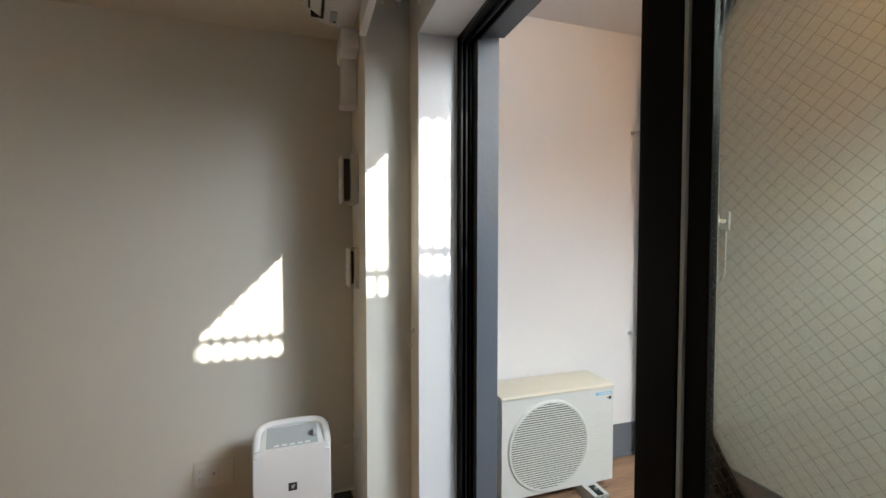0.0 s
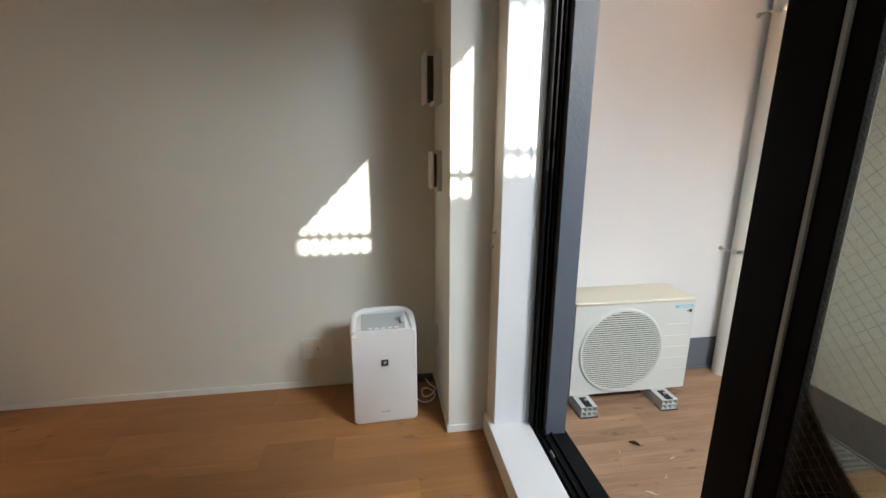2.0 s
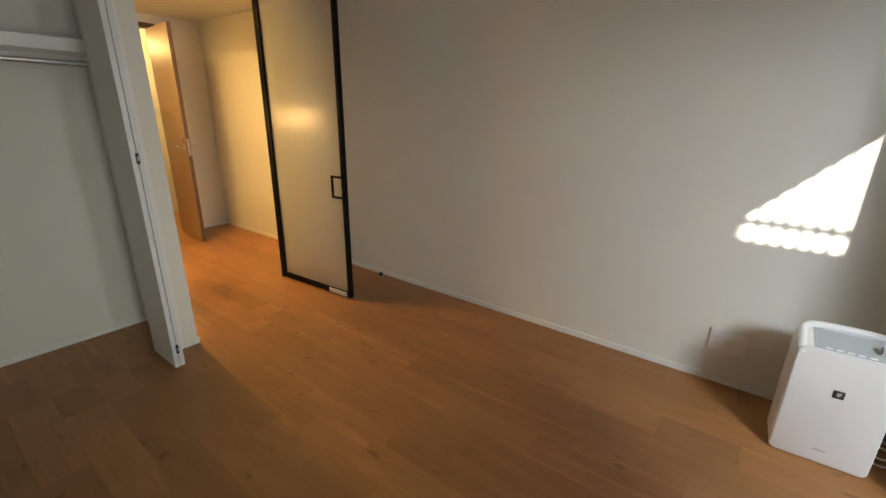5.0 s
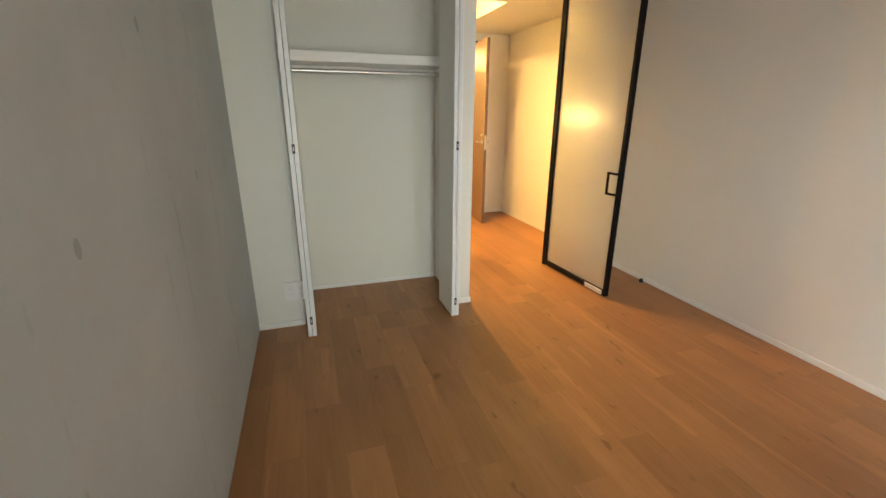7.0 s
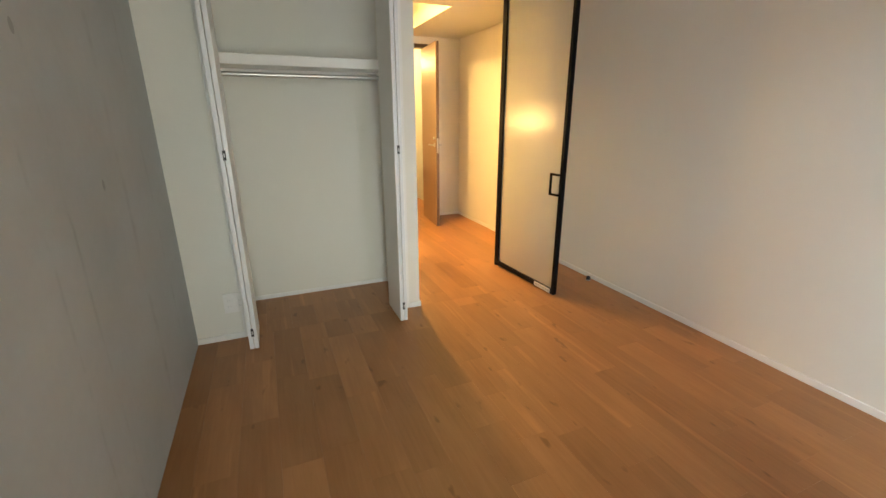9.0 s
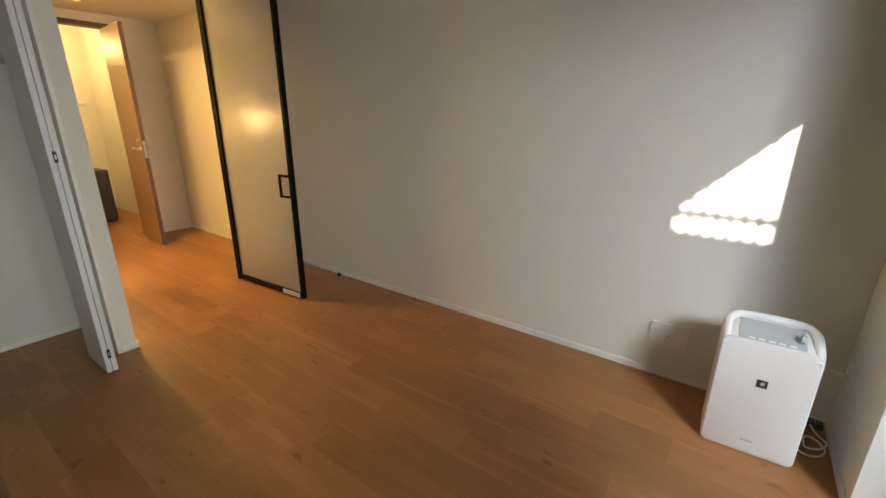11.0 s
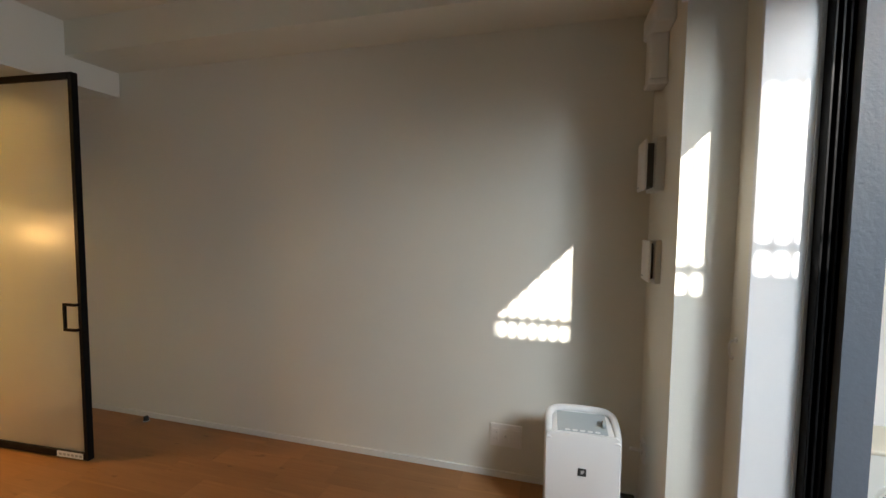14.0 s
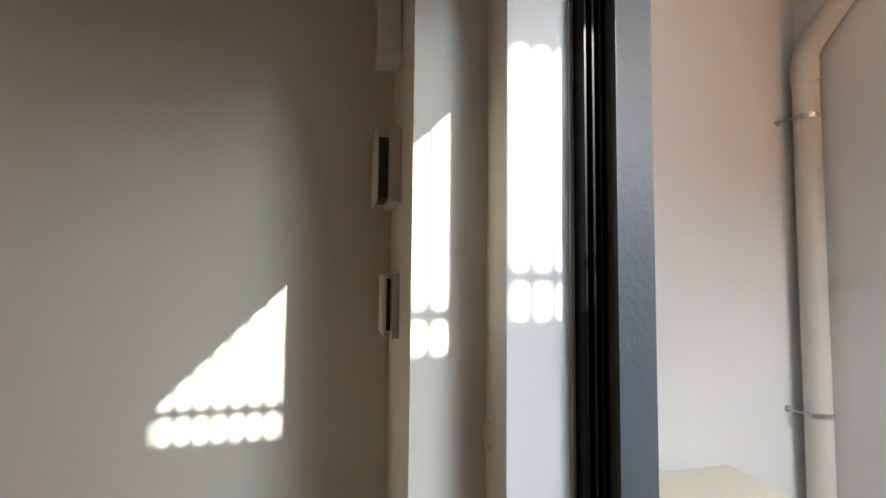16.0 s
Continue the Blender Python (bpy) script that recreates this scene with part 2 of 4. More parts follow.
structure("balcony_floor", block((GX, -2.62, BZ - 0.1), (BX, BY, BZ - 0.008)), GREY_BASE, "wood-look vinyl balcony floor", "floor")
structure("balcony_wall", block((GX, BY, BZ), (BX, BY + 0.12, 2.64)), BALCONY_WALL, "white rendered balcony wall", "wall")
# opening past y -1.20 is assumed, cut for the added side lamp
structure("balcony_side_wall", boxes(((BX, -1.20, BZ), (BX + 0.12, BY + 0.12, 2.64)), ((BX, -2.66, BZ), (BX + 0.12, -2.56, 2.64)), ((BX, -2.56, BZ), (BX + 0.12, -1.20, 0.06)), ((BX, -2.56, 1.84), (BX + 0.12, -1.20, 2.64))), BALCONY_WALL, "white rendered balcony side wall", "wall")
structure("balcony_ceiling", block((FX0, -1.862, 2.64), (BX + 0.12, BY + 0.12, 2.74)), BALCONY_WALL, "white rendered balcony ceiling", "ceiling")
structure("outer_wall", boxes(((FX1, -0.70, BZ), (GX, BY, 2.64)), ((FX0, -2.6, 2.07), (0.81, -0.70, 2.64)), ((FX0, -2.6, BZ), (GX - 0.006, -0.70, 0.058)), ((FX0, -2.9, BZ), (GX, -2.55, 2.64))), GREY_STEEL,
          "grey painted steel window surround", "wall")
# unseen wall, added with its top set to stop sun below the screen
structure("balcony_sun_block", boxes(((GX, -2.66, BZ), (GX + 0.06, -2.62, 2.545)), ((BX - 0.06, -2.66, BZ), (BX, -2.62, 2.545)), ((GX + 0.06, -2.66, BZ), (BX - 0.06, -2.62, -0.05)), ((GX + 0.06, -2.66, 1.94), (BX - 0.06, -2.62, 2.545))), BALCONY_WALL, "unseen white end wall, added to block low sun", "wall")


# ---- glass ----
def glass(name, tint, rough, mix_clear):
    """A pane: partly clear or rough see-through, with a mirror film by Fresnel."""
    mat = bpy.data.materials.new(name)
    mat.use_nodes = True
    nt = mat.node_tree
    out = nt.nodes["Material Output"]
    b = nt.nodes["Principled BSDF"]
    b.inputs["Base Color"].default_value = (*tint, 1)
    b.inputs["Roughness"].default_value, b.inputs["IOR"].default_value = rough, 1.45
    b.inputs["Transmission Weight"].default_value = 1.0 if mix_clear else 0.72
    if mix_clear:
        clear = nt.nodes.new("ShaderNodeBsdfTransparent")
        clear.inputs[0].default_value = (*tint, 1)
        gloss = nt.nodes.new("ShaderNodeBsdfGlossy")
        gloss.inputs["Roughness"].default_value = 0.03
        fres = nt.nodes.new("ShaderNodeFresnel")
        fres.inputs[0].default_value = 1.45
        mix = nt.nodes.new("ShaderNodeMixShader")
        nt.links.new(fres.outputs[0], mix.inputs[0])
        nt.links.new(clear.outputs[0], mix.inputs[1])
        nt.links.new(gloss.outputs[0], mix.inputs[2])
        nt.links.new(mix.outputs[0], out.inputs[0])
    return mat


WIRED = glass("wired_glass", (0.77, 0.785, 0.715), 0.05, True)
FROST = glass("frosted_glass", (0.80, 0.81, 0.76), 0.28, False)


def translucent(name, colour):
    mat = bpy.data.materials.new(name)
    mat.use_nodes = True
    nt = mat.node_tree
    tr = nt.nodes.new("ShaderNodeBsdfTranslucent")
    tr.inputs[0].default_value = (*colour, 1)
    nt.links.new(tr.outputs[0], nt.nodes["Material Output"].inputs[0])
    return mat


# for added panels that turn sun into soft balcony fill
PANEL = translucent("soft_light_panel", (0.17, 0.195, 0.225))
# for an added panel that warms the light on the upper balcony wall
AMBER = translucent("warm_fill_panel", (0.62, 0.44, 0.29))


WIRE = material("dark_wire", (0.10, 0.105, 0.09), 0.7, spec=0.1)


# ---- window ----
def window():
    win = tagged(new("window_1"), "open black aluminium sliding balcony window with wired glass", "window", kind="structure")
    # reveal: jamb, head, sill board
    part("jamb", block((WX - 0.002, JY - 0.018, 0.11), (FX0 + 0.004, JY + 0.002, 2.092), 0.002), JAMB, win, "white laminate jamb")
    part("jamb", block((WX - 0.002, -2.535, 0.11), (FX0 + 0.004, -2.515, 2.092), 0.002), JAMB, win, "white laminate jamb")
    part("cover_strip", block((FX0 - 0.010, JY - 0.024, 0.12), (FX0 + 0.002, JY - 0.017, 2.078), 0.002, 1), GREYPLASTIC, win, "pale grey sealing strip")
    part("head_board", block((WX - 0.002, -2.515, 2.08), (FX0 + 0.004, JY - 0.018, 2.10), 0.002), JAMB, win, "white laminate head board")
    part("window_sill", block((WX - 0.025, -2.53, 0.092), (FX0 + 0.004, JY + 0.004, 0.115), 0.004), JAMB, win, "white laminate sill board")
    part("sill_front", block((WX - 0.018, -2.52, 0.0), (WX + 0.002, PY - 0.009, 0.092), 0.002), TRIM, win, "cream sill front")
    # jamb frame with its running grooves
    bm = bmesh.new()
    add_box(bm, (FX0, JY - 0.022, 0.06), (FX1, JY + 0.02, 2.11))
    for x in (FX0 + 0.002, FX0 + 0.021, FX0 + 0.038, FX0 + 0.055):
        add_box(bm, (x, JY - 0.062, 0.10), (x + 0.007, JY - 0.021, 2.08), 0.0015, 1)
    part("window_frame", bm, BLACK, win)
    bm = bmesh.new()
    add_box(bm, (FX0, -2.53, 2.075), (FX1 + 0.01, JY - 0.02, 2.115))
    for x in (FX0 + 0.002, FX0 + 0.025, FX0 + 0.055):
        add_box(bm, (x, -2.53, 2.05), (x + 0.008, JY - 0.02, 2.076), 0.001, 1)
    part("head_frame", bm, BLACK, win)
    bm = bmesh.new()
    add_box(bm, (FX0 + 0.004, -2.53, 0.06), (GX + 0.012, JY - 0.02, 0.100), 0.003)
    for x in (FX0 + 0.018, FX0 + 0.042, FX0 + 0.075):
        add_box(bm, (x, -2.53, 0.098), (x + 0.006, JY - 0.03, 0.112), 0.001, 1)
    part("threshold", bm, BLACK, win, "black threshold with sliding tracks")
    part("threshold_drop", block((GX - 0.004, -2.53, BZ), (GX + 0.006, -0.705, 0.062)), GREY_STEEL, win)
    part("roller", block((FX0 + 0.030, -0.84, 0.101), (FX0 + 0.040, -0.80, 0.108), 0.002), STEEL, win)
    # sliding sash, pushed open
    y1, y0 = -1.56, -2.47
    for tag, a, b in (("stile", (0.643, -1.645, 0.112), (0.668, y1, 2.07)), ("stile", (0.643, y0, 0.112), (0.668, y0 + 0.06, 2.07)),
                      ("top_rail", (0.645, y0 + 0.06, 2.0), (0.668, -1.645, 2.07)), ("bottom_rail", (0.645, y0 + 0.06, 0.112), (0.668, -1.645, 0.20))):
        part(tag, block(a, b, 0.003), BLACK, win)
    part("gasket", block((0.645, -1.653, 0.2), (0.652, -1.646, 2.0)), GREYPLASTIC, win, "pale grey glazing gasket")
    part("bead", boxes(((0.650, -1.690, 0.2), (0.668, -1.653, 2.0)), ((0.650, y0 + 0.06, 0.2), (0.668, y0 + 0.075, 2.0)), bevel=0.002), BLACK, win, "black glazing bead")
    part("pane", block((0.656, y0 + 0.065, 0.19), (0.662, -1.675, 2.01)), WIRED, win, "wired greenish glass")
    # wires of the glass: a diamond net
    bm = bmesh.new()
    ya, yb, za, zb, pitch, r = y0 + 0.07, -1.690, 0.2, 2.0, 0.021, 0.00013
    for sgn in (1, -1):
        c = -2.2
        while c < 2.6:
            pts = []
            for y in (ya, yb):
                z = 1.1 + sgn * (y - ya) + c
                pts.append([y, z])
            (p, q) = pts
            lo, hi = max(za, min(p[1], q[1])), min(zb, max(p[1], q[1]))
            if hi - lo > 0.02:
                ends = [Vector((0.6555, ya + sgn * (z - 1.1 - c), z)) for z in (lo, hi)]
                d = (ends[1] - ends[0]).normalized()
                n1 = Vector((1, 0, 0)) * r * 1.2
                n2 = d.cross(Vector((1, 0, 0))) * r
                ring = [[bm.verts.new(e + a * n1 + b * n2) for a, b in ((1, 1), (1, -1), (-1, -1), (-1, 1))] for e in ends]
                for k in range(4):
                    bm.faces.new((ring[0][k], ring[0][(k + 1) % 4], ring[1][(k + 1) % 4], ring[1][k]))
            c += pitch
    tagged(part("wire_net", bm, WIRE, win, "fine dark steel wire net in the glass"), kind="stuff")


window()


def screen():
    """The slotted metal screen, inferred from its sun pattern, that lets the sun through."""
    ob = tagged(new("balcony_screen"), "slotted sheet metal screen at the end of the balcony ceiling", "screen", kind="structure")
    y0, y1, pitch, half = -1.852, -1.849, 0.0508, 0.0194
    bm = bmesh.new()

    def cell(xc, za, zb, ra, rb):
        """A sheet from za to zb with one round-ended slot from ra to rb."""
        n = 8
        loop = [(xc + half * math.cos(a), rb - half + half * math.sin(a)) for a in [math.pi * k / n for k in range(n + 1)]]
        loop += [(xc - half * math.cos(a), ra + half - half * math.sin(a)) for a in [math.pi * k / n for k in range(n + 1)]]
        outer = []
        for i, (x, z) in enumerate(loop):
            k = i % (n + 1)
            top = i <= n
            f = k / n if top else 1 - k / n
            zz = zb if top else za
            if k == 0 or k == n:
                outer.append((xc + (pitch / 2 if (k == 0) == top else -pitch / 2), z))
            else:
                outer.append((xc + pitch / 2 * (1 - 2 * f), zz))
        for y in (y0, y1):
            vi = [bm.verts.new((x, y, z)) for x, z in loop]
            vo = [bm.verts.new((x, y, z)) for x, z in outer]
            m = len(loop)
            for i in range(m):
                j = (i + 1) % m
                bm.faces.new((vi[i], vo[i], vo[j], vi[j]))
            for i, sx, zz in ((0, 1, zb), (n, -1, zb), (n + 1, -1, za), (2 * n + 1, 1, za)):
                c = bm.verts.new((xc + sx * pitch / 2, y, zz))
                j = {0: 1, n: n - 1, n + 1: n + 2, 2 * n + 1: 2 * n}[i]
                bm.faces.new((vo[i], c, vo[j]))
            if y == y0:
                first = vi
        for i in range(len(loop)):
            j = (i + 1) % len(loop)
            bm.faces.new((first[i], first[j], vi[j], vi[i]))

    for k in range(-10, 3):
        xc = 1.3579 + pitch * k
        cell(xc, 2.0, 2.119, 2.027, 2.108)
        cell(xc, 2.119, 2.64, 2.130, 2.618)
    part("sheet", bm, GREY_STEEL, ob)
    part("warm_fill_panel", block((1.4849, -1.856, 2.0), (BX, -1.853, 2.64)), AMBER, ob, "unseen amber panel, added to tint the balcony light orange")
    part("edge_strip", block((GX, -1.853, 2.0), (1.3579 - pitch * 10.5, -1.848, 2.64)), GREY_STEEL, ob)


screen()


# ---- trims ----
def skirting(name, a, b, label="white baseboard"):
    bm = bmesh.new()
    add_box(bm, a, b, 0.002)
    return structure(name, bm, TRIM, label, "baseboard")


skirting("baseboard", (-5.29, -0.009, 0), (PX, 0.0005, 0.036))
skirting("baseboard", (PX - 0.008, PY - 0.008, 0), (PX + 0.0005, -0.009, 0.036))
skirting("baseboard", (PX + 0.0005, PY - 0.008, 0), (WX - 0.02, PY + 0.0005, 0.036))
skirting("baseboard", (EX - 0.0005, CY, 0), (EX + 0.008, -2.56, 0.036))
skirting("baseboard", (EX - 0.0005, -1.53, 0), (EX + 0.009, HY + 0.008, 0.036))
skirting("baseboard", (-5.29, HY - 0.0005, 0), (EX + 0.0085, HY + 0.008, 0.036))
skirting("baseboard", (HX - 0.0005, -0.38, 0), (HX + 0.008, -0.009, 0.036))
skirting("baseboard", (CLX - 0.0005, -2.80, 0), (CLX + 0.008, -1.542, 0.03))
structure("white_panel", block((-0.725, CY - 0.001, 0), (WX, CY + 0.022, CEIL), 0.003), TRIM, "white painted boxing on the concrete wall", "wall")
structure("closet_return", block((CLX, -2.60, 0), (EX - 0.11, -2.55, CEIL)), PAPER, "off-white papered closet side wall", "wall")
structure("closet_edge_trim", boxes(((EX - 0.11, -2.562, 0), (EX + 0.004, -2.545, 2.36)), ((EX - 0.11, -1.547, 0), (EX + 0.004, -1.530, 2.36)), ((EX - 0.11, -2.545, 2.34), (EX + 0.004, -1.547, 2.36)), bevel=0.001), TRIM,
          "white painted closet frame", "trim")
DOORTRIM = boxes(((HX - 0.11, -0.445, 0), (HX + 0.012, -0.415, 2.06)), ((HX - 0.11, -1.275, 0), (HX + 0.012, -1.245, 2.06)), ((HX - 0.11, -1.245, 2.02), (HX + 0.012, -0.445, 2.06)), bevel=0.002)
structure("door_frame", DOORTRIM, DARKWOOD, "dark brown veneered door frame", "door frame")


# ---- dehumidifier ----
def loft(sections):
    """A closed solid through rings of equal count."""
    bm = bmesh.new()
    rings = [[bm.verts.new(p) for p in ring] for ring in sections]
    n = len(rings[0])
    for a, b in zip(rings, rings[1:]):
        for k in range(n):
            bm.faces.new((a[k], a[(k + 1) % n], b[(k + 1) % n], b[k]))
    bm.faces.new(rings[0][::-1])
    bm.faces.new(rings[-1])
    bmesh.ops.recalc_face_normals(bm, faces=bm.faces)
    return bm


def shell_xz(w, h, r_top, r_bot, n=8):
    """The front outline of the case: upright, with large round shoulders."""
    pts = []
    for cx, cz, r, a0 in ((w / 2 - r_top, h - r_top, r_top, 0), (-w / 2 + r_top, h - r_top, r_top, 90), (-w / 2 + r_bot, r_bot, r_bot, 180), (w / 2 - r_bot, r_bot, r_bot, 270)):
        for k in range(n + 1):
            a = radians(a0 + 90 * k / n)
            pts.append((cx + r * math.cos(a), cz + r * math.sin(a)))
    return pts


def dehumidifier():
    t = thing("dehumidifier", "white plastic dehumidifier with a rounded case on the floor", "dehumidifier")
    # case, front at -y; the top slopes back to front
    def ring(y, w, h, r_top, z0=0.012):
        return [(x, y, z0 + z * (h - z0) / h) for x, z in shell_xz(w, h, r_top, 0.022)]
    body = smooth(part("case", loft([ring(0.10, 0.250, 0.482, 0.06), ring(0.085, 0.292, 0.504, 0.065), ring(0.045, 0.302, 0.508, 0.066), ring(-0.07, 0.302, 0.480, 0.045), ring(-0.092, 0.300, 0.472, 0.03)]), PLASTIC, t), 50)
    # front panel, slightly bowed, overhanging at the foot
    rows = []
    for y, w, h, z0 in ((-0.088, 0.298, 0.470, 0.006), (-0.100, 0.300, 0.473, 0.004), (-0.105, 0.290, 0.468, 0.010)):
        rows.append([(x, y, z0 + z) for x, z in shell_xz(w, h, 0.026, 0.024)])
    smooth(part("front_panel", loft(rows), PLASTIC, t), 40)
    # carrying recess in the sloping top: flat grey plate and raised rim, nothing hollowed
    tilt = pose(0, -0.022, 0.493, 14, 0, 0)
    bm = bmesh.new()
    add_box(bm, (-0.100, -0.064, -0.004), (0.100, 0.058, 0.0015), 0.001, 1)
    for v in bm.verts:
        v.co = tilt @ v.co
    part("outlet_flap", bm, GREYPLASTIC, t, "pale blue-grey air outlet flap")
    for x in (-0.07, -0.04, -0.01, 0.02, 0.05):
        bm = bmesh.new()
        add_box(bm, (x, -0.063, 0.0005), (x + 0.020, -0.055, 0.005), 0.0015, 1)
        for v in bm.verts:
            v.co = tilt @ v.co
        part("louver_tab", bm, PLASTIC, t)
    arch = [(-0.134, -0.086, -0.028), (-0.137, -0.06, -0.012), (-0.137, -0.01, -0.004), (-0.134, 0.035, -0.001), (-0.118, 0.064, 0.001), (-0.085, 0.076, 0.004), (0, 0.079, 0.006)]
    arch += [(-x, y, z) for x, y, z in arch[-2::-1]]
    tube("handle_rim", [tilt @ p for p in curve_points(arch, 5)], 0.0155, PLASTIC, t)
    part("swing_knob", cyl(0.016, 0.012, tilt @ pose(0.088, -0.02, 0.016, 0, 90, 0)), GREYPLASTIC, t)
    badge = part("emblem", block((-0.0165, -0.1075, 0.302), (0.0165, -0.104, 0.334), 0.001, 1), INK_AND_SHADE, t, "black square emblem")
    part("emblem_mark", boxes(((-0.005, -0.1085, 0.312), (0.004, -0.107, 0.326)), ((0.004, -0.1085, 0.318), (0.008, -0.107, 0.328))), SOFTINK, badge)
    part("maker_mark", boxes(*[((-0.020 + 0.0058 * i, -0.1062, 0.060), (-0.0160 + 0.0058 * i, -0.1045, 0.0655)) for i in range(7)]), SOFTINK, t, "small grey lettering bar")
    for sx in (-1, 1):
        for y in (-0.07, 0.07):
            part("foot", cyl(0.014, 0.014, pose(sx * 0.11, y, 0.007)), RUBBER_AND_SHADE, t)
    # cord from the back, coiled on the floor beside the pillar
    c = [(0.12, 0.085, 0.06), (0.155, 0.06, 0.02), (0.19, 0.02, 0.008), (0.235, 0.02, 0.012), (0.262, 0.06, 0.02), (0.24, 0.10, 0.03), (0.20, 0.09, 0.04), (0.20, 0.05, 0.02), (0.24, 0.045, 0.03), (0.268, 0.09, 0.035), (0.25, 0.16, 0.02), (0.235, 0.225, 0.017)]
    tube("cord", curve_points(c, 6), 0.0035, PLASTIC, t, "white power cord")
    part("cable_tie", block((0.192, 0.222, 0.0), (0.278, 0.255, 0.034), 0.004), GREY_STEEL, t, "dark grey adapter block on the cord")
    t.matrix_world = pose(0.032, -0.277, 0, 0, 0, 2.0)
    return t


dehumidifier()


# ---- wall fittings ----
def outlet(name, label, m, w=0.163, h=0.119):
    """A wall plate in the xz plane, facing -y."""
    t = thing(name, label, "wall outlet")
    part("plate", block((0, -0.011, 0), (w, 0, h), 0.002), PLATE, t)
    k = 3 if w > 0.14 else 2
    for i in range(k):
        x = w * (i + 0.5) / k
        ins = part("insert", block((x - 0.018, -0.0125, 0.024), (x + 0.018, -0.009, h - 0.024), 0.0015, 1), PLATE, t)
        if i == 0 or k == 2:
            for dx in (0, 0.012):
                for z in (0.036, 0.072):
                    part("slot", block((x - 0.007 + dx, -0.0132, z), (x - 0.005 + dx, -0.0123, z + 0.009)), SOFTINK, ins)
        elif i == 1:
            part("jack", cyl(0.0055, 0.012, pose(x, -0.014, h / 2, 90, 0, 0)), STEEL, ins)
    t.matrix_world = m
    return t


outlet("wall_outlet", "white three-module wall outlet above the baseboard", pose(-0.401, 0, 0.172))
outlet("wall_outlet", "white two-module wall outlet beside the closet", pose(EX, -2.645, 0.172, 0, 0, -90) @ pose(0, 0, 0, 0, 0, 180), 0.116, 0.119)
outlet("wall_outlet", "white small outlet on the pillar behind the dehumidifier", pose(PX, -0.07, 0.26, 0, 0, -90), 0.07, 0.10)


def power_plug():
    t = thing("power_plug", "white plug in the small pillar outlet", "plug")
    part("plug_body", block((PX - 0.062, -0.112, 0.300), (PX - 0.0125, -0.096, 0.314), 0.004), PLATE, t)


power_plug()


# dark tone painted in for the shade between cover and base plate
NECK = material("vent_gap_shade", (0.10, 0.095, 0.09), 0.8, grain=0.2, scale=120)


def vent(label, y0, y1, z0, z1, out):
    t = thing("wall_vent", label, "air vent", "air vents on the pillar")
    part("base_plate", block((PX - 0.45 * out, y0, z0), (PX, y1, z1), 0.002), IVORY, t, "beige base plate")
    part("neck", block((PX - out + 0.010, y0 + 0.045, z0 + 0.016), (PX - 0.45 * out + 0.002, y1 - 0.016, z1 - 0.016), 0.004), NECK, t, "neck coloured dark for the shade of the air gap")
    smooth(part("cover", block((PX - out, y0 + 0.012, z0 + 0.004), (PX - out + 0.011, y1 - 0.006, z1 - 0.004), 0.005, 3), PLASTIC, t, "white pulled-out cover"), 40)
    part("grip", block((PX - out - 0.002, y1 - 0.05, z0 + 0.018), (PX - out + 0.002, y1 - 0.02, z0 + 0.024), 0.001, 1), GREYPLASTIC, t)
    return t


vent("white square wall air vent with its cover pulled out", -0.27, -0.095, 1.475, 1.690, 0.074)
vent("small white wall air vent with a half-open cover", -0.27, -0.105, 1.095, 1.275, 0.045)


def tieback_hook():
    t = thing("tieback_hook", "small white curtain tieback hook on the wall", "hook")
    part("hook_base", cyl(0.009, 0.006, pose(WX - 0.003, -0.545, 0.955, 0, 90, 0)), PLASTIC, t)
    tube("hook_arm", curve_points([(WX - 0.004, -0.545, 0.955), (WX - 0.016, -0.545, 0.95), (WX - 0.022, -0.545, 0.935), (WX - 0.018, -0.545, 0.905), (WX - 0.012, -0.545, 0.89), (WX - 0.007, -0.545, 0.90)], 5), 0.003, PLASTIC, t)


tieback_hook()


def air_conditioner():
    t = thing("air_conditioner", "white wall-mounted air conditioner under the ceiling", "air conditioner")
    prof = [(0.30, 2.200), (0.262, 2.190), (0.205, 2.188), (0.165, 2.198), (0.128, 2.222), (0.100, 2.262), (0.090, 2.31), (0.090, 2.43), (0.105, 2.455), (0.30, 2.460)]
    y0, y1 = -1.14, -0.345
    bm = loft([[(x, y, z) for x, z in prof] for y in (y0, y1)])
    body = smooth(part("case", bm, PLASTIC, t), 35)
    # outlet flap between solid black strips that paint the gaps' shade
    for x0, z0, x1, z1, tag, mat in ((0.1275, 2.2215, 0.1605, 2.2000, "flap", PLASTIC),):
        bm = bmesh.new()
        add_box(bm, (-0.023, y0 + 0.05, -0.006), (0.023, y1 - 0.05, 0.003), 0.002)
        for v in bm.verts:
            v.co = pose((x0 + x1) / 2, 0, (z0 + z1) / 2, 0, 33, 0) @ v.co
        part(tag, bm, mat, t)
    bm = bmesh.new()
    for x, z in ((0.1205, 2.2300), (0.168, 2.1965)):
        add_box(bm, (x - 0.006, y0 + 0.045, z - 0.006), (x + 0.004, y1 - 0.045, z + 0.004))
    part("outlet_gap_shade", bm, RUBBER_AND_SHADE, t, "black strips painting the shade of the air outlet gap")
    part("flap_end", block((0.124, y1 - 0.049, 2.194), (0.170, y1 - 0.040, 2.232)), RUBBER_AND_SHADE, t)
    part("display", block((0.196, y1 - 0.12, 2.183), (0.222, y1 - 0.035, 2.190), 0.002, 1), GREYPLASTIC, t, "grey indicator window")
    part("display_dot", cyl(0.005, 0.004, pose(0.214, y1 - 0.05, 2.182)), INK_AND_SHADE, t)
    return t


air_conditioner()


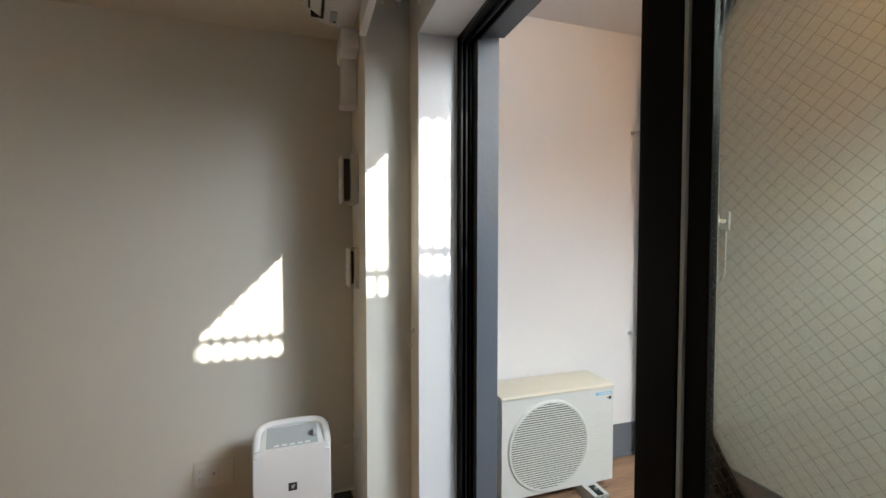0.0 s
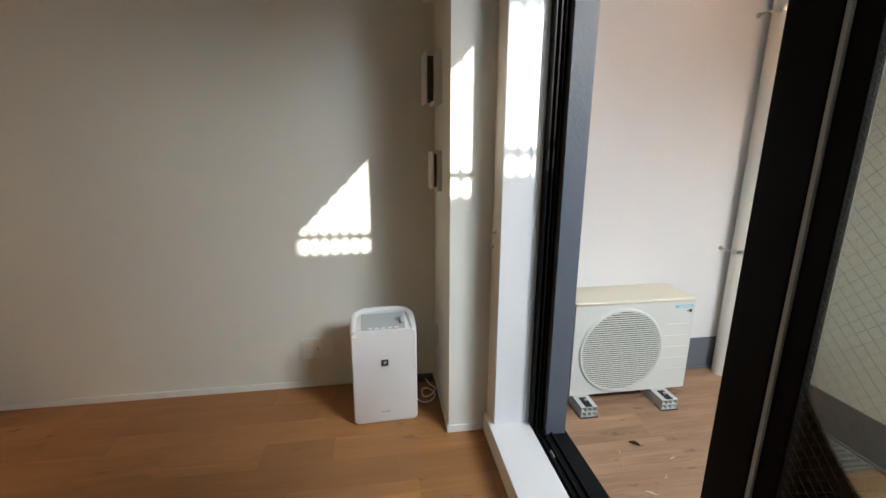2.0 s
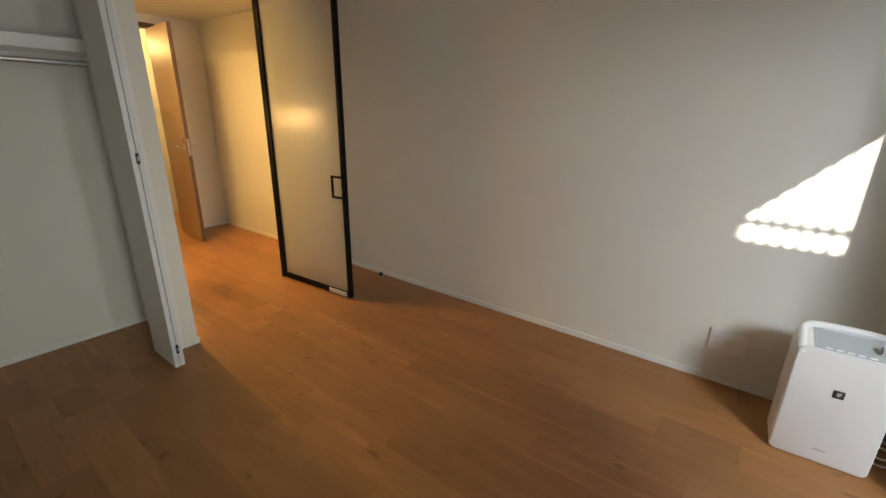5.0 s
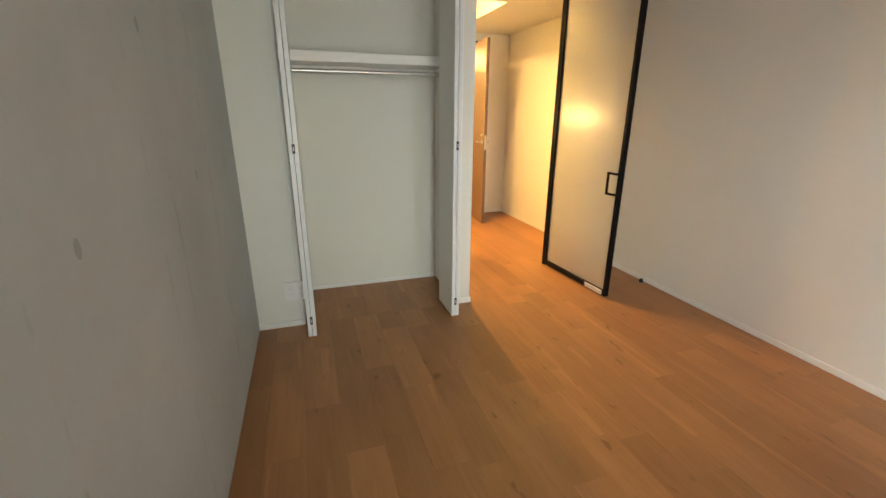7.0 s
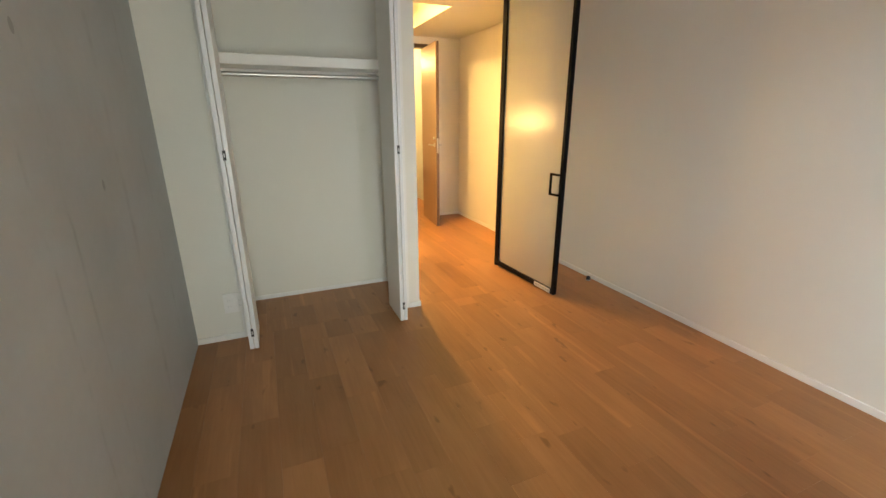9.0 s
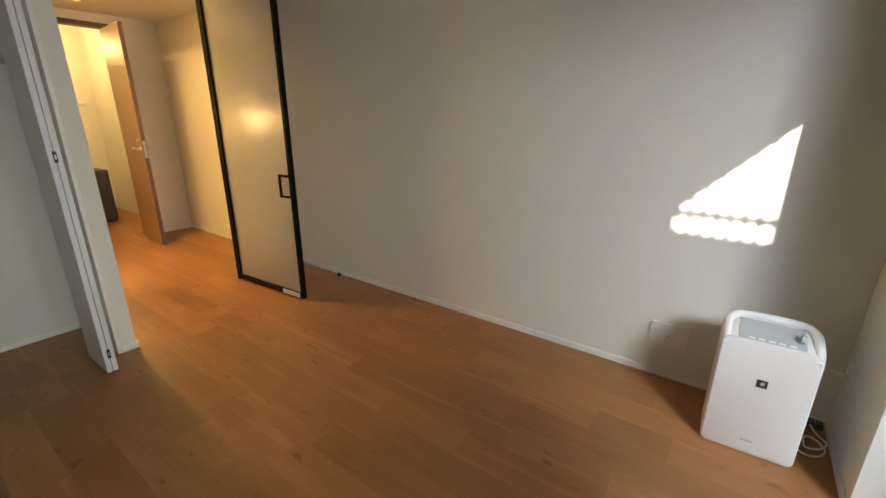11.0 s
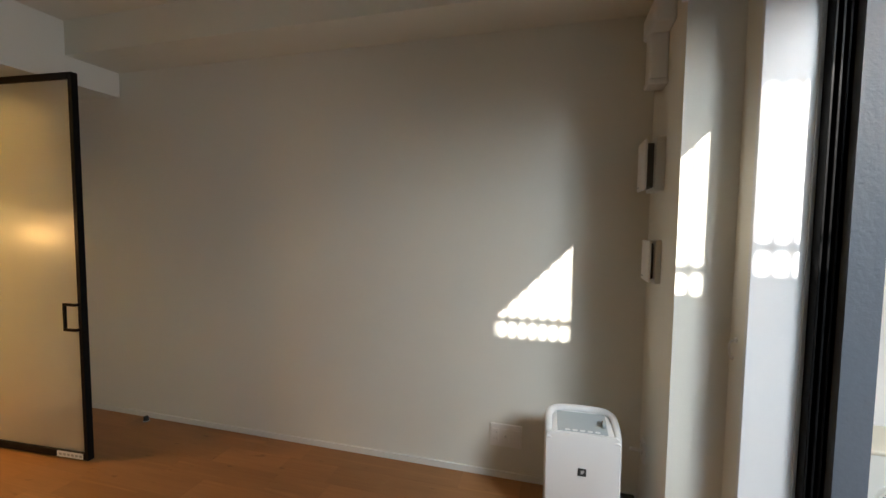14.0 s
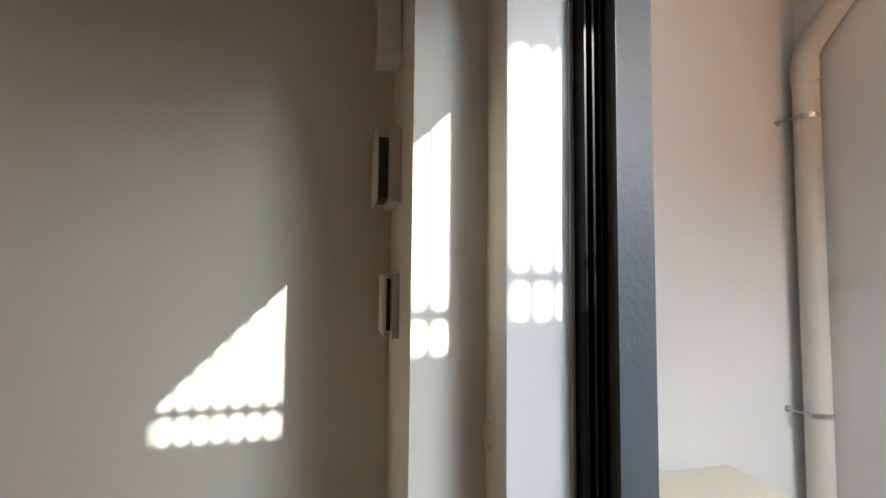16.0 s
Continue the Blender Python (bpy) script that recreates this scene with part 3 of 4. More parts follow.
def pipe_cover():
    t = thing("pipe_cover", "white plastic pipe cover running down from the air conditioner", "pipe cover")
    smooth(part("duct", block((0.250, -0.255, 1.905), (PX, -0.165, 2.205), 0.010, 3), PLASTIC, t), 40)
    smooth(part("elbow", block((0.238, -0.36, 2.10), (PX, -0.155, 2.19), 0.012, 3), PLASTIC, t), 40)
    smooth(part("end_cap", block((0.246, -0.259, 1.900), (PX, -0.161, 1.925), 0.006, 3), PLASTIC, t), 40)


pipe_cover()


def curtain_rail():
    t = thing("curtain_rail", "empty double white metal curtain rail at the ceiling", "curtain rail")
    for x in (0.375, 0.435):
        part("rail", block((x - 0.009, -2.45, 2.205), (x + 0.009, -0.56, 2.225), 0.002, 1), TRIM, t)
        for y in [-0.66 - 0.035 * k for k in range(10)]:
            part("runner", cyl(0.007, 0.02, pose(x, y, 2.197), n=10, r2=0.005), PLASTIC, t)
        part("end_stop", block((x - 0.011, -0.575, 2.200), (x + 0.011, -0.555, 2.229), 0.003), GREYPLASTIC, t)
    for y in (-0.65, -1.5, -2.35):
        part("bracket", boxes(((0.36, y - 0.012, 2.225), (WX, y + 0.012, 2.231)), ((WX - 0.006, y - 0.015, 2.18), (WX, y + 0.015, 2.28))), STEEL, t, "steel bracket")


curtain_rail()


# ---- glass door ----
def glass_door():
    t = thing("glass_door", "open black-framed frosted glass door leading to the hall", "door")
    w, h, f, d = 0.750, 2.095, 0.026, 0.034
    part("stile", block((0, -d / 2, 0.012), (f, d / 2, h), 0.002, 1), BLACK, t)
    part("stile", block((w - f, -d / 2, 0.012), (w, d / 2, h), 0.002, 1), BLACK, t)
    part("top_rail", block((f, -d / 2, h - 0.035), (w - f, d / 2, h), 0.002, 1), BLACK, t)
    part("bottom_rail", block((f, -d / 2, 0.012), (w - f, d / 2, 0.052), 0.002, 1), BLACK, t)
    pane = part("pane", block((f - 0.005, -0.004, 0.045), (w - f + 0.005, 0.004, h - 0.03)), FROST, t, "frosted glass pane")
    for sgn in (-1,):
        hd = part("handle", boxes(((w - 0.098, sgn * 0.034 - 0.006, 0.735), (w - 0.084, sgn * 0.034 + 0.006, 0.885)),
                                  ((w - 0.098, sgn * 0.034 - 0.006, 0.871), (w - 0.012, sgn * 0.034 + 0.006, 0.885)),
                                  ((w - 0.098, sgn * 0.034 - 0.006, 0.735), (w - 0.012, sgn * 0.034 + 0.006, 0.749)),
                                  ((w - 0.024, min(sgn * 0.016, sgn * 0.040), 0.735), (w - 0.012, max(sgn * 0.016, sgn * 0.040), 0.749)),
                                  ((w - 0.024, min(sgn * 0.016, sgn * 0.040), 0.871), (w - 0.012, max(sgn * 0.016, sgn * 0.040), 0.885)), bevel=0.001, segments=1), BLACK, t, "black square pull handle")
    lb = part("sticker", block((w - 0.215, -d / 2 - 0.001, 0.016), (w - 0.035, -d / 2, 0.049)), PLASTIC, t, "white paper sticker on the bottom rail")
    part("sticker_print", boxes(*[((w - 0.20 + 0.028 * i, -d / 2 - 0.0018, 0.026), (w - 0.182 + 0.028 * i, -d / 2 - 0.0008, 0.038)) for i in range(6)]), SOFTINK, lb)
    part("pivot", cyl(0.012, 0.016, pose(0.03, 0, 0.008)), STEEL, t)
    t.matrix_world = pose(-3.280, -0.546, 0, 0, 0, 3.6)
    return t


glass_door()


# unseen panel, added to keep direct hall light off the room's wall
def hall_light_block():
    t = thing("hall_light_block", "unseen black-framed frosted panel, added to block hall light beside the pivot door", "glass panel")
    x, y0, y1, h = -3.300, -0.560, -0.010, HC - 0.004
    part("stile", block((x - 0.014, y1 - 0.024, 0.0), (x + 0.014, y1, h), 0.002, 1), BLACK, t)
    part("stile", block((x - 0.014, y0, 0.0), (x + 0.014, y0 + 0.02, h), 0.002, 1), BLACK, t)
    part("top_rail", block((x - 0.013, y0 + 0.02, h - 0.03), (x + 0.013, y1 - 0.024, h), 0.002, 1), BLACK, t)
    part("bottom_rail", block((x - 0.013, y0 + 0.02, 0.0), (x + 0.013, y1 - 0.024, 0.03), 0.002, 1), BLACK, t)
    part("pane", block((x - 0.004, y0 + 0.018, 0.028), (x + 0.004, y1 - 0.022, h - 0.028)), FROST, t, "frosted glass pane")


hall_light_block()


def door_stop():
    t = thing("door_stop", "small black rubber door stop on the floor by the baseboard", "door stop")
    smooth(part("rubber", cyl(0.016, 0.026, pose(-2.69, -0.052, 0.019), r2=0.013), RUBBER_AND_SHADE, t))
    part("base", cyl(0.019, 0.006, pose(-2.69, -0.052, 0.003)), STEEL, t)


door_stop()


# ---- closet ----
def bifold(label, y_edge, sgn):
    """A folded pair of leaves standing out of the closet; sgn: the side of the opening's middle."""
    t = thing("bifold_door", label, "closet door", "bifold doors of the closet")
    x0, x1, th = EX - 0.075, -2.572, 0.022
    for k in (0, 1):
        ya = y_edge + sgn * k * (th + 0.003)
        yb = ya + sgn * th
        leaf = part("leaf", block((x0, min(ya, yb), 0.014), (x1, max(ya, yb), 2.335), 0.0015, 1), TRIM, t, "white painted leaf")
        lo = min(ya, yb)
        part("edge_band", block((x1 - 0.0005, lo + 0.002, 0.016), (x1 + 0.0012, lo + th - 0.002, 2.333)), JAMB, leaf)
    yc = y_edge + sgn * (th + 0.0015)
    for z in (0.115, 1.078, 1.95):
        h = part("hinge", block((x1 - 0.002, yc - 0.007, z - 0.024), (x1 + 0.004, yc + 0.007, z + 0.024), 0.001, 1), INK_AND_SHADE, t, "small dark hinge")
        part("hinge_pin", block((x1 + 0.003, yc - 0.003, z - 0.010), (x1 + 0.006, yc + 0.003, z + 0.010), 0.001, 1), STEEL, h)
    part("knob", cyl(0.010, 0.022, pose(x0 + 0.045, y_edge - sgn * 0.011, 1.0, 90, 0, 0)), STEEL, t)


bifold("folded white bifold door at the concrete side of the closet", -2.530, 1)
bifold("folded white bifold door at the hall side of the closet", -1.605, -1)


def closet_shelf():
    t = thing("closet_shelf", "white closet shelf board with a thick front edge", "shelf")
    part("board", block((CLX, -2.55, 1.535), (-3.02, -1.54, 1.592), 0.002), TRIM, t)
    part("cleat", block((CLX + 0.03, -2.55, 1.50), (CLX + 0.06, -1.54, 1.535), 0.001, 1), TRIM, t)
    for y in (-2.545, -1.562):
        part("cleat", block((CLX + 0.06, y, 1.50), (-3.06, y + 0.017, 1.535), 0.001, 1), TRIM, t)


closet_shelf()


def hanger_rod():
    t = thing("hanger_rod", "steel closet hanger rod under the shelf", "hanger rod")
    smooth(part("rod", cyl(0.0125, 1.006, pose(-3.05, -2.045, 1.487, 90, 0, 0)), STEEL, t))
    for y in (-2.546, -1.544):
        part("socket", cyl(0.024, 0.008, pose(-3.05, y, 1.487, 90, 0, 0)), STEEL, t)


hanger_rod()


# ---- hall ----
def hall_door():
    t = thing("hall_door", "open brown veneered door with a lever handle at the hall end", "door")
    # hinged at the origin, leaf along +x
    part("leaf", block((0.0, -0.018, 0.010), (0.600, 0.018, 2.01), 0.002, 1), VENEER, t, "warm brown veneer leaf")
    part("edge_band", block((0.5995, -0.016, 0.012), (0.602, 0.016, 2.008)), DARKWOOD, t, "dark edge band")
    part("latch_plate", block((0.6015, -0.011, 0.86), (0.604, 0.011, 1.02), 0.001, 1), STEEL, t)
    for sgn in (-1, 1):
        lv = part("handle", cyl(0.024, 0.008, pose(0.545, sgn * 0.022, 0.945, 90, 0, 0)), STEEL, t, "steel lever handle")
        part("lever", boxes(((0.535, min(sgn * 0.02, sgn * 0.062), 0.936), (0.555, max(sgn * 0.02, sgn * 0.062), 0.954)), ((0.43, min(sgn * 0.05, sgn * 0.064), 0.937), (0.555, max(sgn * 0.05, sgn * 0.064), 0.953)), bevel=0.004), STEEL, lv)
        part("lock_knob", cyl(0.014, 0.02, pose(0.545, sgn * 0.027, 1.02, 90, 0, 0)), STEEL, t)
    for z in (0.2, 1.8):
        part("hinge", block((-0.008, -0.012, z - 0.05), (0.004, 0.012, z + 0.05), 0.002, 1), STEEL, t)
    t.matrix_world = pose(-5.335, -0.468, 0, 0, 0, -5.0)


VENEER = material("brown_veneer", (0.30, 0.19, 0.11), 0.4, grain=0.25, scale=12, stain=0.15, stretch=(8, 8, 0.4))
hall_door()


LAMP_GLOW = bpy.data.materials.new("lamp_glow")
LAMP_GLOW.use_nodes = True
LAMP_GLOW.node_tree.nodes["Principled BSDF"].inputs["Emission Color"].default_value = (1, 0.62, 0.25, 1)
LAMP_GLOW.node_tree.nodes["Principled BSDF"].inputs["Emission Strength"].default_value = 12


def downlight(x, y, z):
    t = thing("downlight", "round recessed warm downlight in the hall ceiling", "ceiling light")
    bm = bmesh.new()
    bmesh.ops.create_cone(bm, cap_ends=False, segments=32, radius1=0.055, radius2=0.048, depth=0.012, matrix=pose(x, y, z - 0.004))
    smooth(part("trim_ring", bm, PLASTIC, t))
    part("lamp_face", cyl(0.047, 0.004, pose(x, y, z - 0.003)), LAMP_GLOW, t, "glowing warm lamp face")


downlight(HALL_LAMP.x, HALL_LAMP.y, 2.42)


def strip_lamp():
    t = thing("wall_lamp", "small warm strip lamp, under an added white shade, on the hall wall", "wall lamp")
    x, y, z = STRIP
    part("back_plate", block((x - 0.11, HY, z - 0.05), (x + 0.11, HY + 0.02, z + 0.10), 0.003), PLASTIC, t)
    # unseen board, added to cut off the inferred lamp's upward light
    part("shade", block((x - 0.13, HY + 0.02, z + 0.085), (x + 0.13, HY + 0.30, z + 0.10), 0.003), PLASTIC, t)
    smooth(part("tube", cyl(0.014, 0.17, pose(x, y - 0.02, z + 0.02, 0, 90, 0)), LAMP_GLOW, t, "glowing warm tube"))


strip_lamp()


def black_cabinet():
    t = thing("black_cabinet", "low black cabinet in the room behind the hall", "cabinet")
    x, y0, y1 = -6.30, -0.95, -0.40
    part("body", block((x - 0.35, y0, 0.03), (x, y1, 0.62), 0.003), INK_AND_SHADE, t)
    part("door", block((x - 0.002, y0 + 0.005, 0.04), (x + 0.016, y1 - 0.005, 0.61), 0.002), INK_AND_SHADE, t)
    part("plinth", block((x - 0.33, y0 + 0.01, 0), (x - 0.02, y1 - 0.01, 0.03)), RUBBER_AND_SHADE, t)


black_cabinet()


# ---- balcony ----
def outdoor_unit():
    t = thing("outdoor_unit", "ivory air conditioner outdoor unit with a round fan grille", "outdoor unit")
    x0, x1, yf, yb, z0, z1 = 1.070, 1.785, -0.172, 0.085, -0.090, 0.472
    smooth(part("case", block((x0, yf + 0.004, z0 + 0.01), (x1, yb, z1 - 0.012), 0.008, 3), IVORY, t), 40)
    smooth(part("lid", block((x0 - 0.004, yf - 0.004, z1 - 0.020), (x1 + 0.004, yb + 0.004, z1), 0.008, 3), FADED, t, "sun-faded ivory lid"), 40)
    cx, cz, r = 1.358, 0.172, 0.243
    # front plate with the round hole
    bm = bmesh.new()
    n = 64
    hole = [(cx + r * math.cos(2 * math.pi * k / n), cz + r * math.sin(2 * math.pi * k / n)) for k in range(n)]
    rim = []
    for hx, hz in hole:
        dx, dz = hx - cx, hz - cz
        s = min((x1 - cx if dx > 0 else cx - x0) / max(abs(dx), 1e-6), (z1 - 0.02 - cz if dz > 0 else cz - z0) / max(abs(dz), 1e-6))
        rim.append((cx + dx * s, cz + dz * s))
    for c in ((x1, z1 - 0.02), (x0, z1 - 0.02), (x0, z0), (x1, z0)):
        i = min(range(n), key=lambda k: (rim[k][0] - c[0]) ** 2 + (rim[k][1] - c[1]) ** 2)
        rim[i] = c
    vi = [bm.verts.new((x, yf, z)) for x, z in hole]
    vo = [bm.verts.new((x, yf, z)) for x, z in rim]
    vb = [bm.verts.new((x, yf + 0.0035, z)) for x, z in hole]
    for k in range(n):
        j = (k + 1) % n
        bm.faces.new((vi[k], vi[j], vo[j], vo[k]))
        bm.faces.new((vi[k], vb[k], vb[j], vi[j]))
    bmesh.ops.recalc_face_normals(bm, faces=bm.faces)
    part("front_plate", bm, IVORY, t)
    # no fan cavity: a flat black disc carries its shade
    part("fan_shade_disc", cyl(r + 0.001, 0.002, pose(cx, yf + 0.003, cz, 90, 0, 0), n=48), INK_AND_SHADE, t, "black disc painting the shade behind the grille")
    bm = bmesh.new()
    ring = []
    for k in range(n):
        a = 2 * math.pi * k / n
        ring.append([bm.verts.new((cx + (r + dr) * math.cos(a), yf + dy, cz + (r + dr) * math.sin(a))) for dr, dy in ((-0.004, 0), (-0.004, -0.012), (0.006, -0.012), (0.012, 0))])
    for k in range(n):
        a, b = ring[k], ring[(k + 1) % n]
        for i in range(3):
            bm.faces.new((a[i], a[i + 1], b[i + 1], b[i]))
    bmesh.ops.recalc_face_normals(bm, faces=bm.faces)
    grille = smooth(part("grille_ring", bm, IVORY, t), 50)
    z = cz - r + 0.010
    while z < cz + r - 0.006:
        hw = math.sqrt(max(r * r - (z - cz) ** 2, 0)) - 0.003
        part("grille_bar", block((cx - hw, yf - 0.010, z - 0.0030), (cx + hw, yf - 0.005, z + 0.0030)), IVORY, grille)
        z += 0.0128
    # pressed grooves beside the grille
    for z in (0.315, 0.245, 0.175, 0.105, 0.035):
        part("groove", block((x1 - 0.178 + abs(z - 0.17) * 0.1, yf - 0.0025, z - 0.0022), (x1 - 0.018, yf + 0.001, z + 0.0022), 0.001, 1), IVORY, t)
    part("badge", block((1.662, yf - 0.0015, 0.414), (1.770, yf + 0.001, 0.430)), BLUE, t, "pale blue maker's badge")
    part("badge_mark", boxes(*[((1.684 + 0.0115 * i, yf - 0.0022, 0.418), (1.691 + 0.0115 * i, yf - 0.001, 0.426)) for i in range(7)]), PLASTIC, t)
    part("model_mark", boxes(((1.752, yf - 0.002, 0.384), (1.768, yf + 0.001, 0.402)), ((1.740, yf - 0.002, 0.390), (1.748, yf + 0.001, 0.396))), INK_AND_SHADE, t)
    for x in (1.16, 1.62):
        part("base_rail", block((x - 0.02, yf + 0.01, z0 - 0.002), (x + 0.02, yb - 0.01, z0 + 0.014)), STEEL, t)
    return t


outdoor_unit()


def unit_foot(x):
    t = thing("unit_foot", "grey plastic mounting block under the outdoor unit", "mounting block", "mounting blocks of the outdoor unit")
    y0, y1 = -0.285, 0.075
    w, h = 0.092, 0.064
    # a hollow block whose end shows six cells
    for i, xx in enumerate((0, 0.0307, 0.0613, w)):
        part("web", block((x - w / 2 + xx - (0.003 if i else 0), y0 + 0.001, BZ + 0.001), (x - w / 2 + xx + (0.003 if i < 3 else 0), y1, BZ + h - 0.001)), FOOT, t)
    for zz in (0, 0.029, h - 0.006):
        part("flange", block((x - w / 2 - 0.001, y0, BZ + zz), (x + w / 2 + 0.001, y1 + 0.001, BZ + zz + 0.006)), FOOT, t)
    # the cells are filled; this black block paints their inner shade
    part("cell_shade", block((x - w / 2 + 0.002, y0 + 0.03, BZ + 0.002), (x + w / 2 - 0.002, y1 - 0.002, BZ + h - 0.002)), RUBBER_AND_SHADE, t, "solid black filler painting the shade inside the cells")
    part("slot_cover", block((x - 0.02, y0 + 0.004, BZ + h - 0.002), (x + 0.02, y0 + 0.09, BZ + h + 0.004), 0.002), RUBBER_AND_SHADE, t, "black bolt slot")
    part("bolt", cyl(0.009, 0.012, pose(x, y0 + 0.05, BZ + h + 0.008), n=6), STEEL, t)
    part("pad", block((x - w / 2 - 0.006, y0 - 0.008, BZ), (x + w / 2 + 0.006, y0 + 0.06, BZ + 0.003)), RUBBER_AND_SHADE, t)


FOOT = material("pale_grey_block", (0.55, 0.56, 0.54), 0.6, grain=0.06, scale=80, stain=0.15)
unit_foot(1.135)
unit_foot(1.620)


def drain_pipe():
    t = thing("drain_pipe", "cream plastic drain pipe with steel clamps in the balcony corner", "pipe")
    c = [(2.222, 0.035, BZ), (2.222, 0.035, 0.9), (2.222, 0.035, 2.26)]
    c += [(2.222, 0.035 - 0.14 * (1 - math.cos(radians(a))), 2.26 + 0.14 * math.sin(radians(a))) for a in (15, 30, 45)]
    x, y, z = c[-1]
    c += [(x, y - 0.14, z + 0.14), (x, y - 0.24, z + 0.24)]
    tube("pipe", c, 0.050, CREAM, t)
    tube("socket", [(2.222, 0.035, 2.17), (2.222, 0.035, 2.27)], 0.0545, CREAM, t)
    for z in (2.005, 0.675):
        ring = part("clamp", cyl(0.0525, 0.022, pose(2.222, 0.035, z), n=32), STEEL, t, "steel pipe clamp")
        part("clamp_ear", block((2.152, 0.012, z - 0.010), (2.174, 0.020, z + 0.010), 0.001, 1), STEEL, ring)
        part("clamp_rod", cyl(0.004, 0.115, pose(2.155, 0.068, z + 0.0, 90, 0, 0)), STEEL, ring)
        part("anchor", cyl(0.014, 0.008, pose(2.155, BY - 0.005, z, 90, 0, 0)), STEEL, ring)


CREAM = material("cream_plastic", (0.66, 0.63, 0.56), 0.45, grain=0.03, scale=60, stain=0.08)
drain_pipe()

structure("balcony_skirting", boxes(((GX + 0.002, BY - 0.006, BZ), (BX, BY + 0.002, 0.065)), ((BX - 0.006, -2.62, BZ), (BX + 0.002, BY - 0.006, 0.065)), bevel=0.001), GREY_BASE, "grey waterproofed skirting of the balcony", "skirting")
structure("balcony_cove", boxes(((GX + 0.002, BY - 0.020, BZ), (BX, BY - 0.006, BZ + 0.02)), ((BX - 0.020, -2.62, BZ), (BX - 0.006, BY - 0.02, BZ + 0.02)), bevel=0.004), GREY_BASE, "dark sealant strip along the balcony floor", "trim")


def drain_grate():
    t = thing("drain_grate", "grey metal grate lying on the balcony floor", "grate")
    x0, x1, y0, y1, z = 1.87, 2.255, -0.84, -0.44, BZ
    part("frame", boxes(((x0, y0, z), (x1, y0 + 0.014, z + 0.014)), ((x0, y1 - 0.014, z), (x1, y1, z + 0.014)), ((x0, y0 + 0.014, z), (x0 + 0.014, y1 - 0.014, z + 0.014)), ((x1 - 0.014, y0 + 0.014, z), (x1, y1 - 0.014, z + 0.014)), bevel=0.001, segments=1), GREYMETAL, t)
    part("pan", block((x0 + 0.010, y0 + 0.010, z), (x1 - 0.010, y1 - 0.010, z + 0.003)), GREY_BASE, t)
    for k in range(11):
        y = y0 + 0.034 + 0.0335 * k
        part("bar", block((x0 + 0.012, y - 0.010, z + 0.003), (x1 - 0.012, y + 0.010, z + 0.013), 0.002, 1), GREYMETAL, t)


GREYMETAL = material("galvanised_metal", (0.36, 0.38, 0.38), 0.45, metal=0.6, grain=0.15, scale=30, stain=0.2)
drain_grate()


def pole_bracket():
    t = thing("pole_bracket", "small white laundry pole bracket on the balcony wall", "bracket")
    part("base", block((BX - 0.012, -0.475, 1.36), (BX, -0.425, 1.46), 0.004), PLASTIC, t)
    part("arm", block((BX - 0.075, -0.46, 1.395), (BX - 0.010, -0.44, 1.418), 0.004), PLASTIC, t)
    part("cup", block((BX - 0.09, -0.468, 1.38), (BX - 0.07, -0.432, 1.44), 0.004), PLASTIC, t)
    part("strap", block((BX - 0.008, -0.454, 1.10), (BX - 0.001, -0.446, 1.36), 0.001, 1), PLASTIC, t)


pole_bracket()

LEAF = material("dry_leaf", (0.06, 0.022, 0.012), 0.7, grain=0.3, scale=60, stain=0.2)
PALE = material("pale_petal", (0.55, 0.45, 0.36), 0.8, grain=0.2, scale=60)


def leaf(label, x, y, size, turn, mat, curl=0.5):
    bm = bmesh.new()
    n, rows = 8, []
    for i in range(n + 1):
        u = i / n
        wv = math.sin(math.pi * u) ** 0.8 * 0.14
        row = []
        for s in (-1, -0.5, 0, 0.5, 1):
            z = 0.004 + curl * size * (abs(s) ** 2 * 0.14 * math.sin(math.pi * u) + 0.12 * (u - 0.5) ** 2)
            row.append(bm.verts.new(((u - 0.5) * size, s * wv * size, z)))
        rows.append(row)
    for a, b in zip(rows, rows[1:]):
        for k in range(4):
            bm.faces.new((a[k], a[k + 1], b[k + 1], b[k]))
    r = bmesh.ops.extrude_face_region(bm, geom=bm.faces[:])
    for g in r["geom"]:
        if isinstance(g, bmesh.types.BMVert):
            g.co.z += 0.0015
    bmesh.ops.recalc_face_normals(bm, faces=bm.faces)
    t = thing("fallen_leaf", label, "leaf", "dry leaves on the balcony floor")
    part("blade", bm, mat, t)
    tube("stalk", [(size * 0.48, 0, 0.005), (size * 0.6, 0.004, 0.007), (size * 0.72, 0.012, 0.005)], 0.0012, mat, t)
    t.matrix_world = pose(x, y, BZ, 0, 0, turn)


leaf("curled dark brown dry leaf on the balcony floor", 1.255, -0.524, 0.058, -38, LEAF, 1.6)
for lx, ly, ls, lt in ((1.43, -0.786, 0.045, 10), (1.145, -0.817, 0.06, -35), (1.151, -0.567, 0.022, 60), (1.109, -0.646, 0.03, -20), (1.376, -0.641, 0.032, 5), (1.266, -0.747, 0.026, 15), (1.311, -0.894, 0.024, 80), (1.62, -0.62, 0.03, 30)):
    leaf("pale dry leaf scrap on the balcony floor", lx, ly, ls * 0.75, lt, PALE, 0.8)

# unseen panels, added to glow in the sun and brighten balcony and room
structure("side_light_panel", block((BX + 0.02, -2.57, 0.05), (BX + 0.026, -1.19, 1.85)), PANEL, "unseen translucent panel, added to pass soft light through the side wall", "window")
structure("end_light_panel", block((GX + 0.05, -2.645, -0.06), (BX - 0.05, -2.638, 1.95)), PANEL, "unseen translucent panel, added to pass soft light through the end wall", "window")


